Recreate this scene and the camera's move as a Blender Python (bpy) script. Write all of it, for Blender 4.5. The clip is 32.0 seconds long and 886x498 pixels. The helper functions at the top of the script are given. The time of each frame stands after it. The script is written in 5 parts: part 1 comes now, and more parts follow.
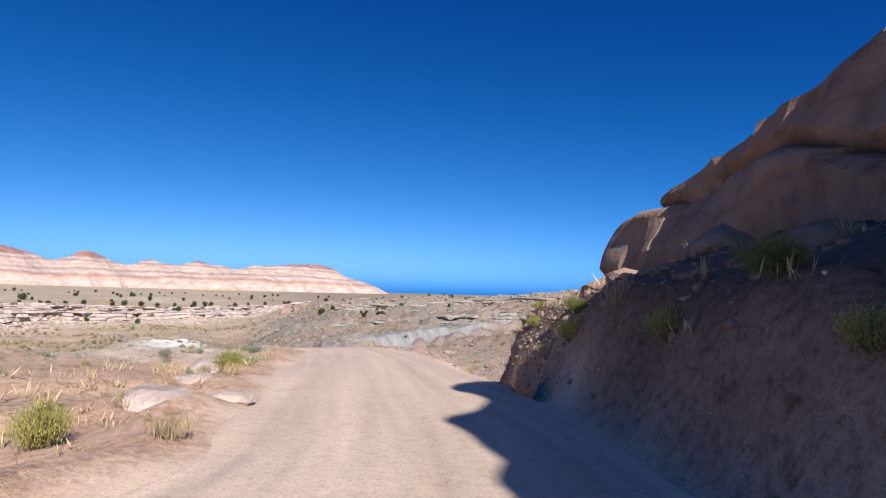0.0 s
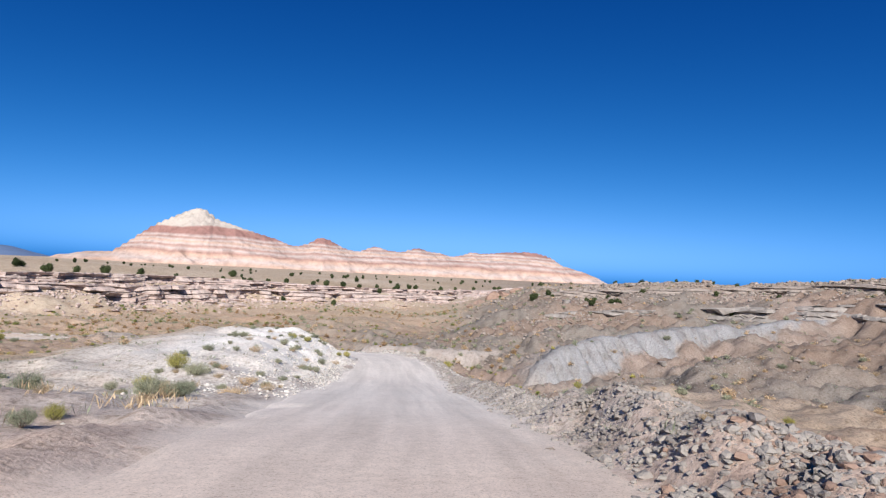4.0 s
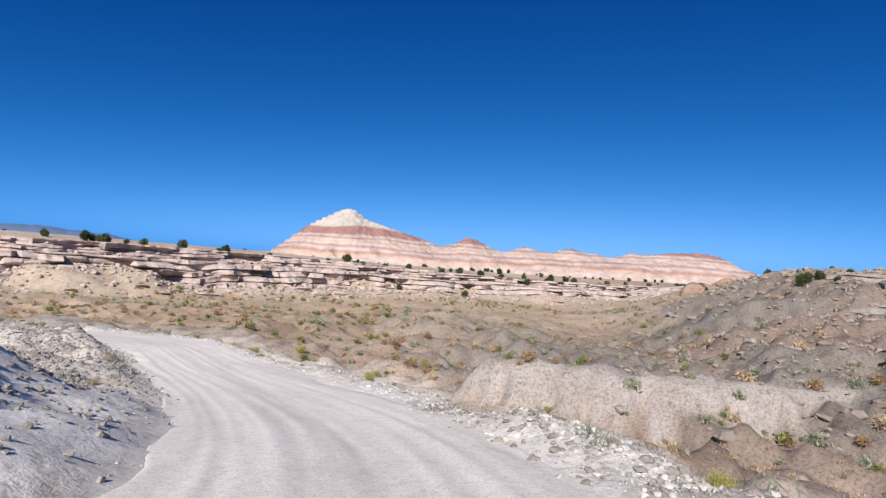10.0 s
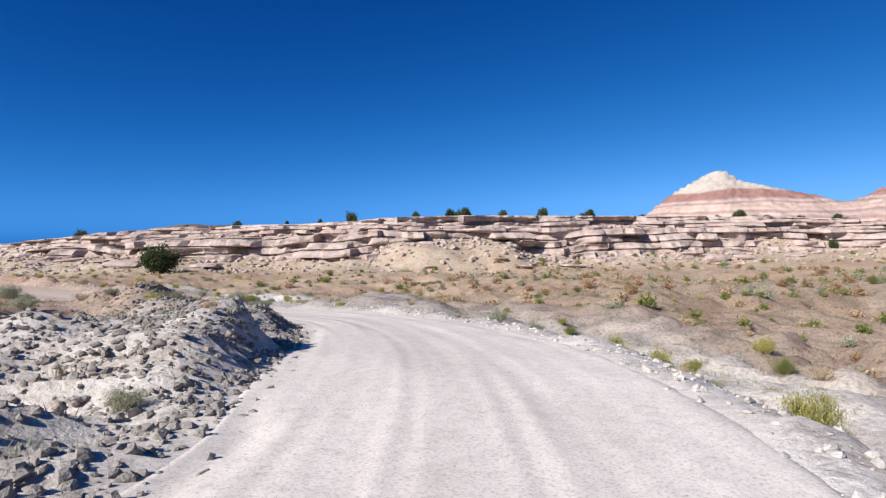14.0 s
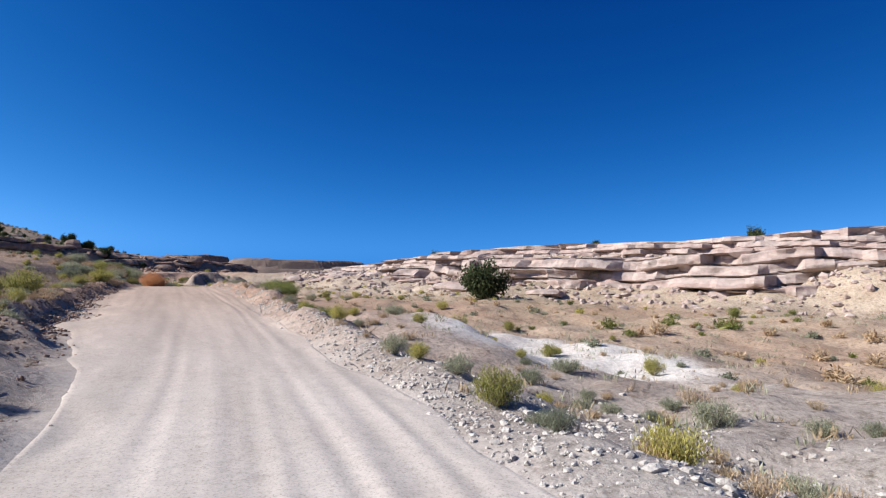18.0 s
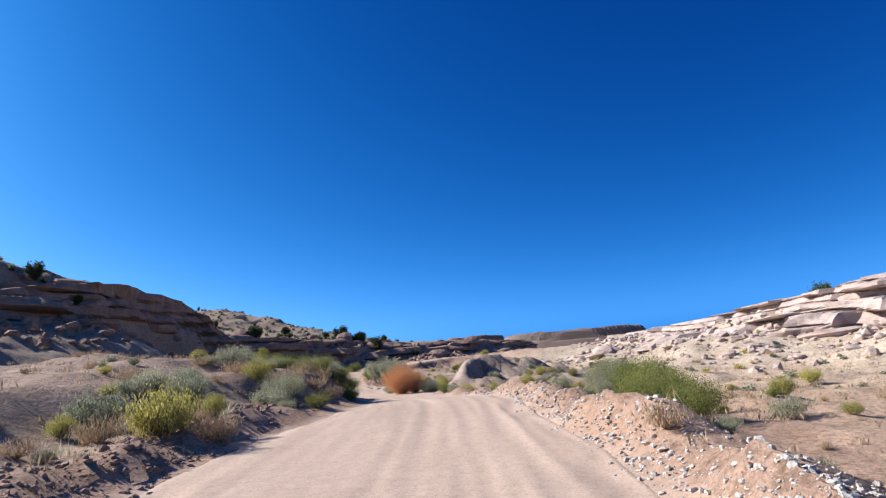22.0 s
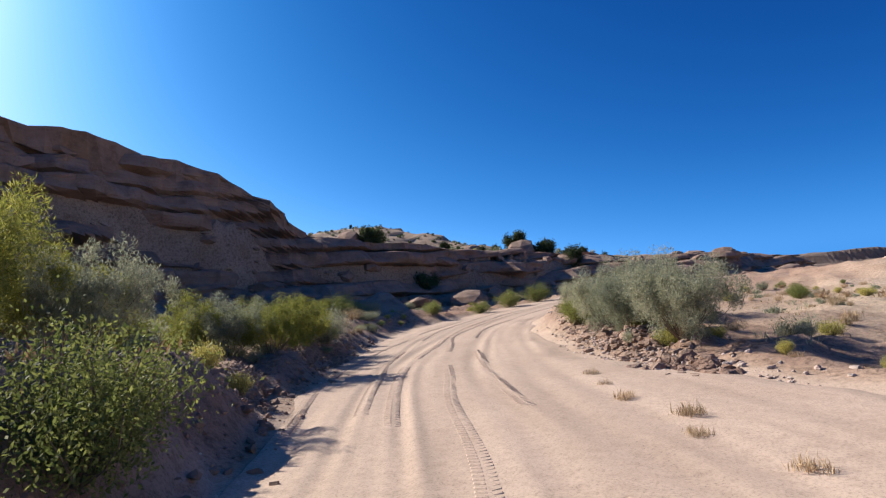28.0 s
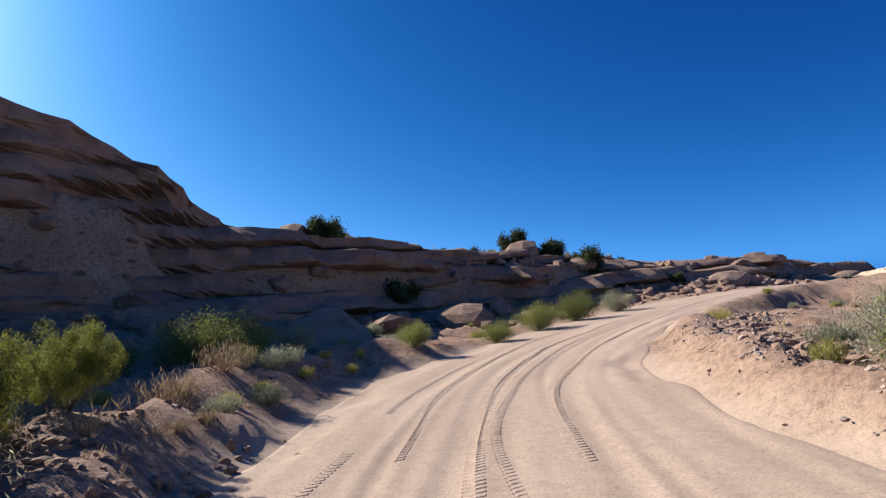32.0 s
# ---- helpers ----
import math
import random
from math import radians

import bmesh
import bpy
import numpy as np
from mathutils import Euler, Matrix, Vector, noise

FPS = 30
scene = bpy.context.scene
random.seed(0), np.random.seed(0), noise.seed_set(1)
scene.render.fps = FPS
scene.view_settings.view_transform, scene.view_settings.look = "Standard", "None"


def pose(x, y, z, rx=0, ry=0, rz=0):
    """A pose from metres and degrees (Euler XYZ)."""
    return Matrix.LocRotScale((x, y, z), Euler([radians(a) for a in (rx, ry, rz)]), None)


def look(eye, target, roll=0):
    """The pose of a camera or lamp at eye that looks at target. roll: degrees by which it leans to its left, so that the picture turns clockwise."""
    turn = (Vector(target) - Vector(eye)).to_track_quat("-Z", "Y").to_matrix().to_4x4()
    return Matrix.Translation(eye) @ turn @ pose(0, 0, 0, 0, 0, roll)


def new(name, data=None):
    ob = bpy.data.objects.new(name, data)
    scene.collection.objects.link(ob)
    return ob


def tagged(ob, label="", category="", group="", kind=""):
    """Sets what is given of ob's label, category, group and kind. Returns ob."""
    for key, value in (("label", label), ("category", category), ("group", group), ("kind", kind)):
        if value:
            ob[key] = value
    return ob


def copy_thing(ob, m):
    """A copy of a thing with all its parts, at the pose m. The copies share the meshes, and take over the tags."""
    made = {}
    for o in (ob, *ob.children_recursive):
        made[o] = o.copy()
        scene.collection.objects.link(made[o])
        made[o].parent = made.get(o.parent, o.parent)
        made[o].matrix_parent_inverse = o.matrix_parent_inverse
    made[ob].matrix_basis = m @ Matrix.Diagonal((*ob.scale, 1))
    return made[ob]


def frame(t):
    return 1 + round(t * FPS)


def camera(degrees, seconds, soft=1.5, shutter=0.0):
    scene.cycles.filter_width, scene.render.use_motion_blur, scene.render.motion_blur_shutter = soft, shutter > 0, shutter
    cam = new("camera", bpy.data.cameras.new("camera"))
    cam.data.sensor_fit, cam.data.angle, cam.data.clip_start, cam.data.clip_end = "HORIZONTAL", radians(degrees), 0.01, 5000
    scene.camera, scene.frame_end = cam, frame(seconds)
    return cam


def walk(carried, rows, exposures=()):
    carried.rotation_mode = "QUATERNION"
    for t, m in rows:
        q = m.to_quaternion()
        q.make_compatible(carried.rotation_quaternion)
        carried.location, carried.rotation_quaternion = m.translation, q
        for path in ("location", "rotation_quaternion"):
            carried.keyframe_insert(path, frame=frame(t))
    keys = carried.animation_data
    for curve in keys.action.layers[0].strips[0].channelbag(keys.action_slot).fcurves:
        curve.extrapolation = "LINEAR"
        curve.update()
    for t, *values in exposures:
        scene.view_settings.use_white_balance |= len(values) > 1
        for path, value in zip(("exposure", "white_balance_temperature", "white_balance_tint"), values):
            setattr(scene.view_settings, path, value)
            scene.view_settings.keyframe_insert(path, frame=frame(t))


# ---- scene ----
import collections

cam = camera(73.0, 32.0, soft=1.25)

# seconds, place, yaw to the left of +y, pitch, roll
PATH = [
    (0, -17.66, -92.43, 7.99, -28.23, 4.32, 1.62),
    (0.5, -15.19, -87.27, 7.74, -27.89, 4.95, 3.60),
    (1, -12.74, -82.10, 7.50, -25.69, 5.97, 5.54),
    (1.5, -10.50, -76.90, 7.28, -23.30, 6.09, 6.51),
    (2, -8.42, -71.38, 7.05, -20.82, 5.88, 5.84),
    (2.5, -6.58, -65.25, 6.76, -17.95, 5.69, 3.96),
    (3, -5.12, -59.65, 6.34, -14.94, 5.07, 3.12),
    (3.5, -4.07, -53.64, 5.81, -11.46, 4.03, 3.26),
    (4, -3.14, -47.73, 5.27, -7.84, 2.66, 2.83),
    (4.5, -2.20, -41.66, 4.76, -4.10, 1.40, 2.05),
    (6.5, -0.75, -19.57, 1.22, -2.95, 1.55, -0.17),
    (7, -0.42, -15.27, 0.87, -4.74, 2.14, -0.83),
    (7.5, -0.09, -11.08, 0.56, -5.99, 2.53, -0.74),
    (8, 0.16, -7.16, 0.31, -6.24, 2.52, 0.01),
    (8.5, 0.09, -3.36, 0.18, -5.53, 2.45, 1.16),
    (9, 0.10, -0.02, -0.03, -3.19, 2.41, 1.95),
    (9.5, 0.15, 3.11, -0.25, 1.67, 2.39, 2.91),
    (10, -0.27, 6.40, -0.57, 6.46, 2.44, 3.43),
    (10.5, -0.91, 9.62, -0.88, 10.87, 2.32, 3.69),
    (11, -1.78, 12.69, -1.13, 15.18, 2.04, 3.55),
    (11.5, -2.98, 15.53, -1.44, 20.15, 1.66, 3.05),
    (12, -4.33, 18.26, -1.80, 25.08, 1.20, 2.30),
    (12.5, -5.98, 21.06, -2.23, 30.04, 0.56, 1.25),
    (13, -7.78, 23.78, -2.65, 34.11, 0.14, 0.04),
    (13.5, -10.04, 26.73, -3.13, 37.56, -0.20, -0.92),
    (15.5, -19.80, 37.73, -3.55, 46.86, 0.21, 2.05),
    (16, -22.67, 40.43, -3.90, 51.30, 0.92, 2.46),
    (16.5, -25.58, 42.70, -4.21, 55.97, 1.58, 2.40),
    (17, -28.87, 44.35, -4.42, 61.37, 2.05, 2.18),
    (17.5, -32.33, 45.64, -4.62, 67.13, 2.30, 1.87),
    (18, -35.83, 46.51, -4.80, 74.52, 3.03, 1.14),
    (18.5, -38.94, 46.61, -4.92, 81.50, 3.81, -0.10),
    (19, -42.47, 46.35, -4.92, 88.36, 4.71, -2.17),
    (19.5, -46.34, 46.15, -4.96, 93.31, 5.80, -4.14),
    (20, -50.72, 45.77, -4.95, 97.15, 6.98, -5.89),
    (20.5, -55.25, 45.34, -4.87, 99.18, 8.22, -6.70),
    (21, -59.93, 44.65, -4.71, 99.75, 9.39, -6.66),
    (21.5, -64.57, 43.91, -4.52, 99.48, 10.05, -5.72),
    (22, -69.31, 43.15, -4.35, 99.11, 10.41, -4.94),
    (22.5, -73.86, 42.40, -4.23, 99.30, 10.20, -4.23),
    (23, -78.28, 41.53, -4.16, 99.57, 9.09, -3.52),
    (23.5, -82.30, 40.59, -4.14, 99.81, 7.46, -2.94),
    (24, -86.17, 39.99, -4.03, 100.80, 5.65, -3.31),
    (24.5, -90.09, 39.09, -4.02, 102.38, 4.49, -3.54),
    (25, -94.13, 37.86, -4.17, 105.41, 4.03, -3.01),
    (25.5, -97.68, 36.60, -4.33, 109.74, 3.97, -2.77),
    (26, -101.39, 35.05, -4.53, 113.92, 3.90, -2.67),
    (26.5, -104.85, 33.51, -4.70, 116.16, 3.77, -2.64),
    (28.5, -118.93, 26.46, -4.83, 117.45, 6.11, -5.16),
    (29, -121.52, 24.93, -4.81, 118.18, 6.82, -5.18),
    (29.5, -123.48, 23.67, -4.79, 119.51, 7.43, -4.75),
    (30, -125.23, 22.55, -4.73, 120.71, 7.73, -4.75),
    (30.5, -126.78, 21.68, -4.69, 121.14, 8.30, -4.91),
    (31, -128.35, 20.80, -4.67, 120.43, 8.58, -5.53),
    (31.5, -129.82, 20.05, -4.72, 118.32, 8.21, -6.03),
    (32, -131.12, 19.44, -4.53, 114.49, 6.84, -5.17),
]


def aim(x, y, z, yaw, pitch, roll):
    a, b = radians(yaw), radians(pitch)
    way = Vector((-math.sin(a) * math.cos(b), math.cos(a) * math.cos(b), math.sin(b)))
    eye = Vector((x, y, z))
    return look(eye, eye + way * 10, roll)


EXPOSURES = [(0.0, 0.6, 6500, 10), (3.0, 0.54, 6500, 10), (5.0, 0.4, 6500, 10), (11.0, 0.4, 6500, 10), (16.0, 0.5, 6500, 10), (18.5, 0.54, 6450, 10), (21.0, 0.76, 6450, 10), (25.0, 0.9, 6800, 10), (29.0, 0.76, 6950, 10), (32.0, 0.74, 6950, 10)]
walk(cam, [(row[0], aim(*row[1:])) for row in PATH], EXPOSURES)

# ---- sky and sun ----
SUN_YAW, SUN_UP = radians(172), radians(33)
world = bpy.data.worlds.new("sky")
scene.world = world
world.use_nodes = True
wn = world.node_tree
wn.nodes.clear()
w_out = wn.nodes.new("ShaderNodeOutputWorld")
w_bg = wn.nodes.new("ShaderNodeBackground")
w_sky = wn.nodes.new("ShaderNodeTexSky")
w_sky.sky_type = "NISHITA"
w_sky.sun_disc = False
w_sky.sun_elevation = SUN_UP
w_sky.sun_rotation = -SUN_YAW
w_sky.altitude = 1500
w_sky.air_density = 0.7
w_sky.dust_density = 3.3
w_sky.ozone_density = 4.0
w_bg.inputs["Strength"].default_value = 0.067
w_split = wn.nodes.new("ShaderNodeSeparateColor")
w_join = wn.nodes.new("ShaderNodeCombineColor")
wn.links.new(w_sky.outputs[0], w_split.inputs[0])


def sky_power(source, power, gain):
    """gain * source ** power"""
    p, g = wn.nodes.new("ShaderNodeMath"), wn.nodes.new("ShaderNodeMath")
    p.operation, g.operation = "POWER", "MULTIPLY"
    p.inputs[1].default_value, g.inputs[1].default_value = power, gain
    wn.links.new(source, p.inputs[0])
    wn.links.new(p.outputs[0], g.inputs[0])
    return g.outputs[0]


# deep blue overhead, paler towards the horizon and the sun
w_level = sky_power(w_split.outputs[1], 1.5, 0.46)
for k, (power, gain) in enumerate(((2.05, 0.06), (1.0, 1.0), (0.64, 4.1))):
    wn.links.new(sky_power(w_level, power, gain), w_join.inputs[k])
wn.links.new(w_join.outputs[0], w_bg.inputs[0])
wn.links.new(w_bg.outputs[0], w_out.inputs[0])
sun_data = bpy.data.lights.new("sun", "SUN")
sun_data.energy, sun_data.angle, sun_data.color = 5.0, radians(0.53), (1.0, 0.98, 0.95)
sun = new("sun", sun_data)
sun.matrix_world = look((math.sin(SUN_YAW) * -200 * math.cos(SUN_UP), math.cos(SUN_YAW) * 200 * math.cos(SUN_UP), 200 * math.sin(SUN_UP)), (0, 0, 0))


# ---- materials ----
def material(name, rough=0.95):
    m = bpy.data.materials.new(name)
    m.use_nodes = True
    b = m.node_tree.nodes["Principled BSDF"]
    b.inputs["Roughness"].default_value = rough
    b.inputs["Specular IOR Level"].default_value = 0.15
    return m, m.node_tree.nodes, m.node_tree.links, b


def ramp(nodes, stops):
    r = nodes.new("ShaderNodeValToRGB")
    while len(r.color_ramp.elements) < len(stops):
        r.color_ramp.elements.new(0.5)
    for e, (p, c) in zip(r.color_ramp.elements, stops):
        e.position, e.color = p, (*c, 1)
    return r


def noise_node(nodes, links, vec, scale, detail=6, rough=0.6):
    n = nodes.new("ShaderNodeTexNoise")
    n.inputs["Scale"].default_value, n.inputs["Detail"].default_value, n.inputs["Roughness"].default_value = scale, detail, rough
    links.new(vec, n.inputs["Vector"])
    return n


def mix(nodes, links, fac, a, b, blend="MIX"):
    m = nodes.new("ShaderNodeMix")
    m.data_type, m.blend_type = "RGBA", blend
    if isinstance(fac, float):
        m.inputs[0].default_value = fac
    else:
        links.new(fac, m.inputs[0])
    for i, v in ((6, a), (7, b)):
        if isinstance(v, tuple):
            m.inputs[i].default_value = (*v, 1)
        else:
            links.new(v, m.inputs[i])
    return m.outputs[2]


def bump(nodes, links, bsdf, height, strength, dist):
    b = nodes.new("ShaderNodeBump")
    b.inputs["Strength"].default_value, b.inputs["Distance"].default_value = strength, dist
    links.new(height, b.inputs["Height"])
    links.new(b.outputs[0], bsdf.inputs["Normal"])


def soil_material():
    m, n, l, b = material("desert_soil")
    g = n.new("ShaderNodeNewGeometry")
    att = n.new("ShaderNodeVertexColor")
    att.layer_name = "soil"
    fine = noise_node(n, l, g.outputs["Position"], 6.0, 8, 0.7)
    mid = noise_node(n, l, g.outputs["Position"], 0.45, 6, 0.65)
    spots = noise_node(n, l, g.outputs["Position"], 1.7, 5, 0.75)
    r1 = ramp(n, [(0.32, (0.5, 0.47, 0.44)), (0.5, (0.97, 0.97, 0.97)), (0.7, (1.25, 1.22, 1.18))])
    l.new(fine.outputs[0], r1.inputs[0])
    r2 = ramp(n, [(0.3, (0.8, 0.74, 0.7)), (0.55, (1, 1, 1)), (0.75, (1.12, 1.1, 1.08))])
    l.new(mid.outputs[0], r2.inputs[0])
    r3 = ramp(n, [(0.56, (1, 1, 1)), (0.68, (0.6, 0.56, 0.5))])
    l.new(spots.outputs[0], r3.inputs[0])
    amount = n.new("ShaderNodeMath")
    amount.operation = "MULTIPLY_ADD"
    amount.inputs[1].default_value, amount.inputs[2].default_value = 0.7, 0.3
    l.new(att.outputs[1], amount.inputs[0])
    c = mix(n, l, amount.outputs[0], att.outputs[0], r1.outputs[0], "MULTIPLY")
    c = mix(n, l, amount.outputs[0], c, r2.outputs[0], "MULTIPLY")
    c = mix(n, l, att.outputs[1], c, mix(n, l, 1.0, c, r3.outputs[0], "MULTIPLY"))
    grit = noise_node(n, l, g.outputs["Position"], 30.0, 4, 0.8)
    r4 = ramp(n, [(0.32, (0.45, 0.43, 0.41)), (0.47, (1, 1, 1)), (0.7, (1.2, 1.19, 1.17))])
    l.new(grit.outputs[0], r4.inputs[0])
    c = mix(n, l, 0.8, c, r4.outputs[0], "MULTIPLY")
    l.new(c, b.inputs["Base Color"])
    add = n.new("ShaderNodeMath")
    add.operation = "ADD"
    l.new(fine.outputs[0], add.inputs[0])
    l.new(spots.outputs[0], add.inputs[1])
    bu = n.new("ShaderNodeBump")
    bu.inputs["Distance"].default_value = 0.1
    st = n.new("ShaderNodeMath")
    st.operation = "MULTIPLY_ADD"
    st.inputs[1].default_value, st.inputs[2].default_value = 0.5, 0.05
    l.new(att.outputs[1], st.inputs[0])
    l.new(st.outputs[0], bu.inputs["Strength"])
    l.new(add.outputs[0], bu.inputs["Height"])
    l.new(bu.outputs[0], b.inputs["Normal"])
    return m


def rock_material(name, stops, strata=0.9, tone=(1, 1, 1), lift=0.25):
    """Layered sandstone: colour bands by height, mottled, with fine relief."""
    m, n, l, b = material(name, 0.9)
    g = n.new("ShaderNodeNewGeometry")
    sep = n.new("ShaderNodeSeparateXYZ")
    l.new(g.outputs["Position"], sep.inputs[0])
    warp = noise_node(n, l, g.outputs["Position"], 0.08, 4, 0.6)
    mad = n.new("ShaderNodeMath")
    mad.operation = "MULTIPLY_ADD"
    mad.inputs[1].default_value = 4.0
    l.new(warp.outputs[0], mad.inputs[0])
    l.new(sep.outputs[2], mad.inputs[2])
    com = n.new("ShaderNodeCombineXYZ")
    l.new(mad.outputs[0], com.inputs[2])
    bands = noise_node(n, l, com.outputs[0], strata, 6, 0.75)
    cr = ramp(n, stops)
    l.new(bands.outputs[0], cr.inputs[0])
    mott = noise_node(n, l, g.outputs["Position"], 0.9, 8, 0.7)
    mr = ramp(n, [(0.28, (0.55, 0.5, 0.48)), (0.5, (0.95, 0.95, 0.95)), (0.75, (1.2, 1.18, 1.15))])
    l.new(mott.outputs[0], mr.inputs[0])
    c = mix(n, l, 1.0, cr.outputs[0], mr.outputs[0], "MULTIPLY")
    c = mix(n, l, 1.0, c, tone, "MULTIPLY")
    l.new(c, b.inputs["Base Color"])
    add = n.new("ShaderNodeMath")
    add.operation = "ADD"
    l.new(mott.outputs[0], add.inputs[0])
    l.new(bands.outputs[0], add.inputs[1])
    bump(n, l, b, add.outputs[0], 0.8, lift)
    return m


def plant_material(name, low, high, rough=0.7, thin=0.4):
    m, n, l, b = material(name, rough)
    o = n.new("ShaderNodeObjectInfo")
    g = n.new("ShaderNodeNewGeometry")
    r = ramp(n, [(0.0, low), (1.0, high)])
    l.new(g.outputs["Random Per Island"], r.inputs[0])
    r2 = ramp(n, [(0.0, (0.75, 0.78, 0.75)), (1.0, (1.25, 1.2, 1.15))])
    l.new(o.outputs["Random"], r2.inputs[0])
    c = mix(n, l, 1.0, r.outputs[0], r2.outputs[0], "MULTIPLY")
    l.new(c, b.inputs["Base Color"])
    tr = n.new("ShaderNodeBsdfTranslucent")
    l.new(c, tr.inputs[0])
    ms = n.new("ShaderNodeMixShader")
    ms.inputs[0].default_value = thin
    l.new(b.outputs[0], ms.inputs[1])
    l.new(tr.outputs[0], ms.inputs[2])
    l.new(ms.outputs[0], n["Material Output"].inputs[0])
    return m


def banded_material():
    """Badland slopes: red, brown and white beds by height under a pale cap."""
    m, n, l, b = material("banded_badland", 0.95)
    g = n.new("ShaderNodeNewGeometry")
    sep = n.new("ShaderNodeSeparateXYZ")
    l.new(g.outputs["Position"], sep.inputs[0])
    warp = noise_node(n, l, g.outputs["Position"], 0.012, 4, 0.6)
    mad = n.new("ShaderNodeMath")
    mad.operation = "MULTIPLY_ADD"
    mad.inputs[1].default_value = 14.0
    l.new(warp.outputs[0], mad.inputs[0])
    l.new(sep.outputs[2], mad.inputs[2])
    sc = n.new("ShaderNodeMath")
    sc.operation = "MULTIPLY"
    sc.inputs[1].default_value = 1 / 90
    l.new(mad.outputs[0], sc.inputs[0])
    red, white, pale, brown, orange = (0.34, 0.205, 0.16), (0.46, 0.375, 0.325), (0.44, 0.385, 0.32), (0.29, 0.16, 0.13), (0.48, 0.325, 0.24)
    cr = ramp(n, [(0.0, pale), (0.14, orange), (0.2, white), (0.27, orange), (0.31, red), (0.36, white), (0.4, red), (0.43, white), (0.47, orange), (0.5, white), (0.53, red), (0.56, white), (0.6, brown), (0.7, brown), (0.73, pale), (1.0, pale)])
    l.new(sc.outputs[0], cr.inputs[0])
    mott = noise_node(n, l, g.outputs["Position"], 0.09, 8, 0.7)
    mr = ramp(n, [(0.3, (0.72, 0.7, 0.68)), (0.5, (1, 1, 1)), (0.7, (1.15, 1.14, 1.12))])
    l.new(mott.outputs[0], mr.inputs[0])
    l.new(mix(n, l, 1.0, cr.outputs[0], mr.outputs[0], "MULTIPLY"), b.inputs["Base Color"])
    bump(n, l, b, mott.outputs[0], 0.8, 3.0)
    return m


SOIL = soil_material()
PALE_ROCK = rock_material("pale_sandstone", [(0.3, (0.36, 0.2, 0.15)), (0.42, (0.42, 0.315, 0.265)), (0.55, (0.47, 0.385, 0.33)), (0.7, (0.34, 0.225, 0.19))], 0.9)
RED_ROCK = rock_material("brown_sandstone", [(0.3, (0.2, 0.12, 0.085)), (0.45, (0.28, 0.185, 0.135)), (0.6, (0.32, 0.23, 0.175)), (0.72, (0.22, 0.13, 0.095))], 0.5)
GREY_ROCK = rock_material("grey_mudstone", [(0.3, (0.165, 0.145, 0.125)), (0.5, (0.3, 0.268, 0.232)), (0.7, (0.23, 0.195, 0.165))], 0.7)
EAST_ROCK = rock_material("weathered_caprock", [(0.3, (0.17, 0.12, 0.095)), (0.5, (0.31, 0.26, 0.215)), (0.7, (0.21, 0.165, 0.135))], 0.8)
WHITE_ROCK = rock_material("white_marl", [(0.3, (0.5, 0.46, 0.41)), (0.5, (0.54, 0.5, 0.44)), (0.7, (0.48, 0.42, 0.37))], 0.7)
BANDED = banded_material()
FAR_ROCK = rock_material("far_brown_mesa", [(0.35, (0.16, 0.12, 0.1)), (0.6, (0.24, 0.18, 0.14))], 0.05, (1, 1, 1), 1.0)
# haze of distance is put into this blue base colour
HAZE_BLUE = rock_material("haze_tinted_mountain", [(0.35, (0.1, 0.15, 0.25)), (0.6, (0.13, 0.19, 0.3))], 0.02, (1, 1, 1), 1.0)
SAGE = plant_material("sage_leaf", (0.2, 0.21, 0.14), (0.42, 0.43, 0.3))
GREEN = plant_material("green_leaf", (0.1, 0.13, 0.035), (0.32, 0.33, 0.1))
YELLOW = plant_material("rabbitbrush_leaf", (0.26, 0.25, 0.07), (0.55, 0.5, 0.16))
DRY = plant_material("dry_stem", (0.28, 0.2, 0.12), (0.55, 0.42, 0.27), 0.8, 0.2)
RUST = plant_material("tamarisk_leaf", (0.48, 0.21, 0.09), (0.74, 0.4, 0.2))
JUNIPER = plant_material("juniper_leaf", (0.035, 0.05, 0.02), (0.1, 0.125, 0.05), 0.7, 0.25)
WOOD = plant_material("grey_wood", (0.12, 0.09, 0.07), (0.25, 0.2, 0.16), 0.9, 0.0)


# ---- mesh helpers ----
def fast_mesh(name, verts, faces, mat):
    """A mesh from arrays of places and of equal-sided faces."""
    v, q = np.asarray(verts, np.float32).reshape(-1, 3), np.asarray(faces, np.int32)
    me = bpy.data.meshes.new(name)
    me.vertices.add(len(v))
    me.vertices.foreach_set("co", v.ravel())
    me.loops.add(q.size)
    me.loops.foreach_set("vertex_index", q.ravel())
    me.polygons.add(len(q))
    me.polygons.foreach_set("loop_start", (np.arange(len(q)) * q.shape[1]).astype(np.int32))
    me.polygons.foreach_set("use_smooth", np.zeros(len(q), bool))
    me.update(calc_edges=True)
    me.materials.append(mat)
    return me


def mesh_ob(name, verts, faces, mat, parent=None, label="", smooth=False):
    me = fast_mesh(name, verts, faces, mat)
    if smooth:
        me.polygons.foreach_set("use_smooth", [True] * len(me.polygons))
    ob = new(name, me)
    if parent:
        ob.parent = parent
    if label:
        tagged(ob, label)
    return ob


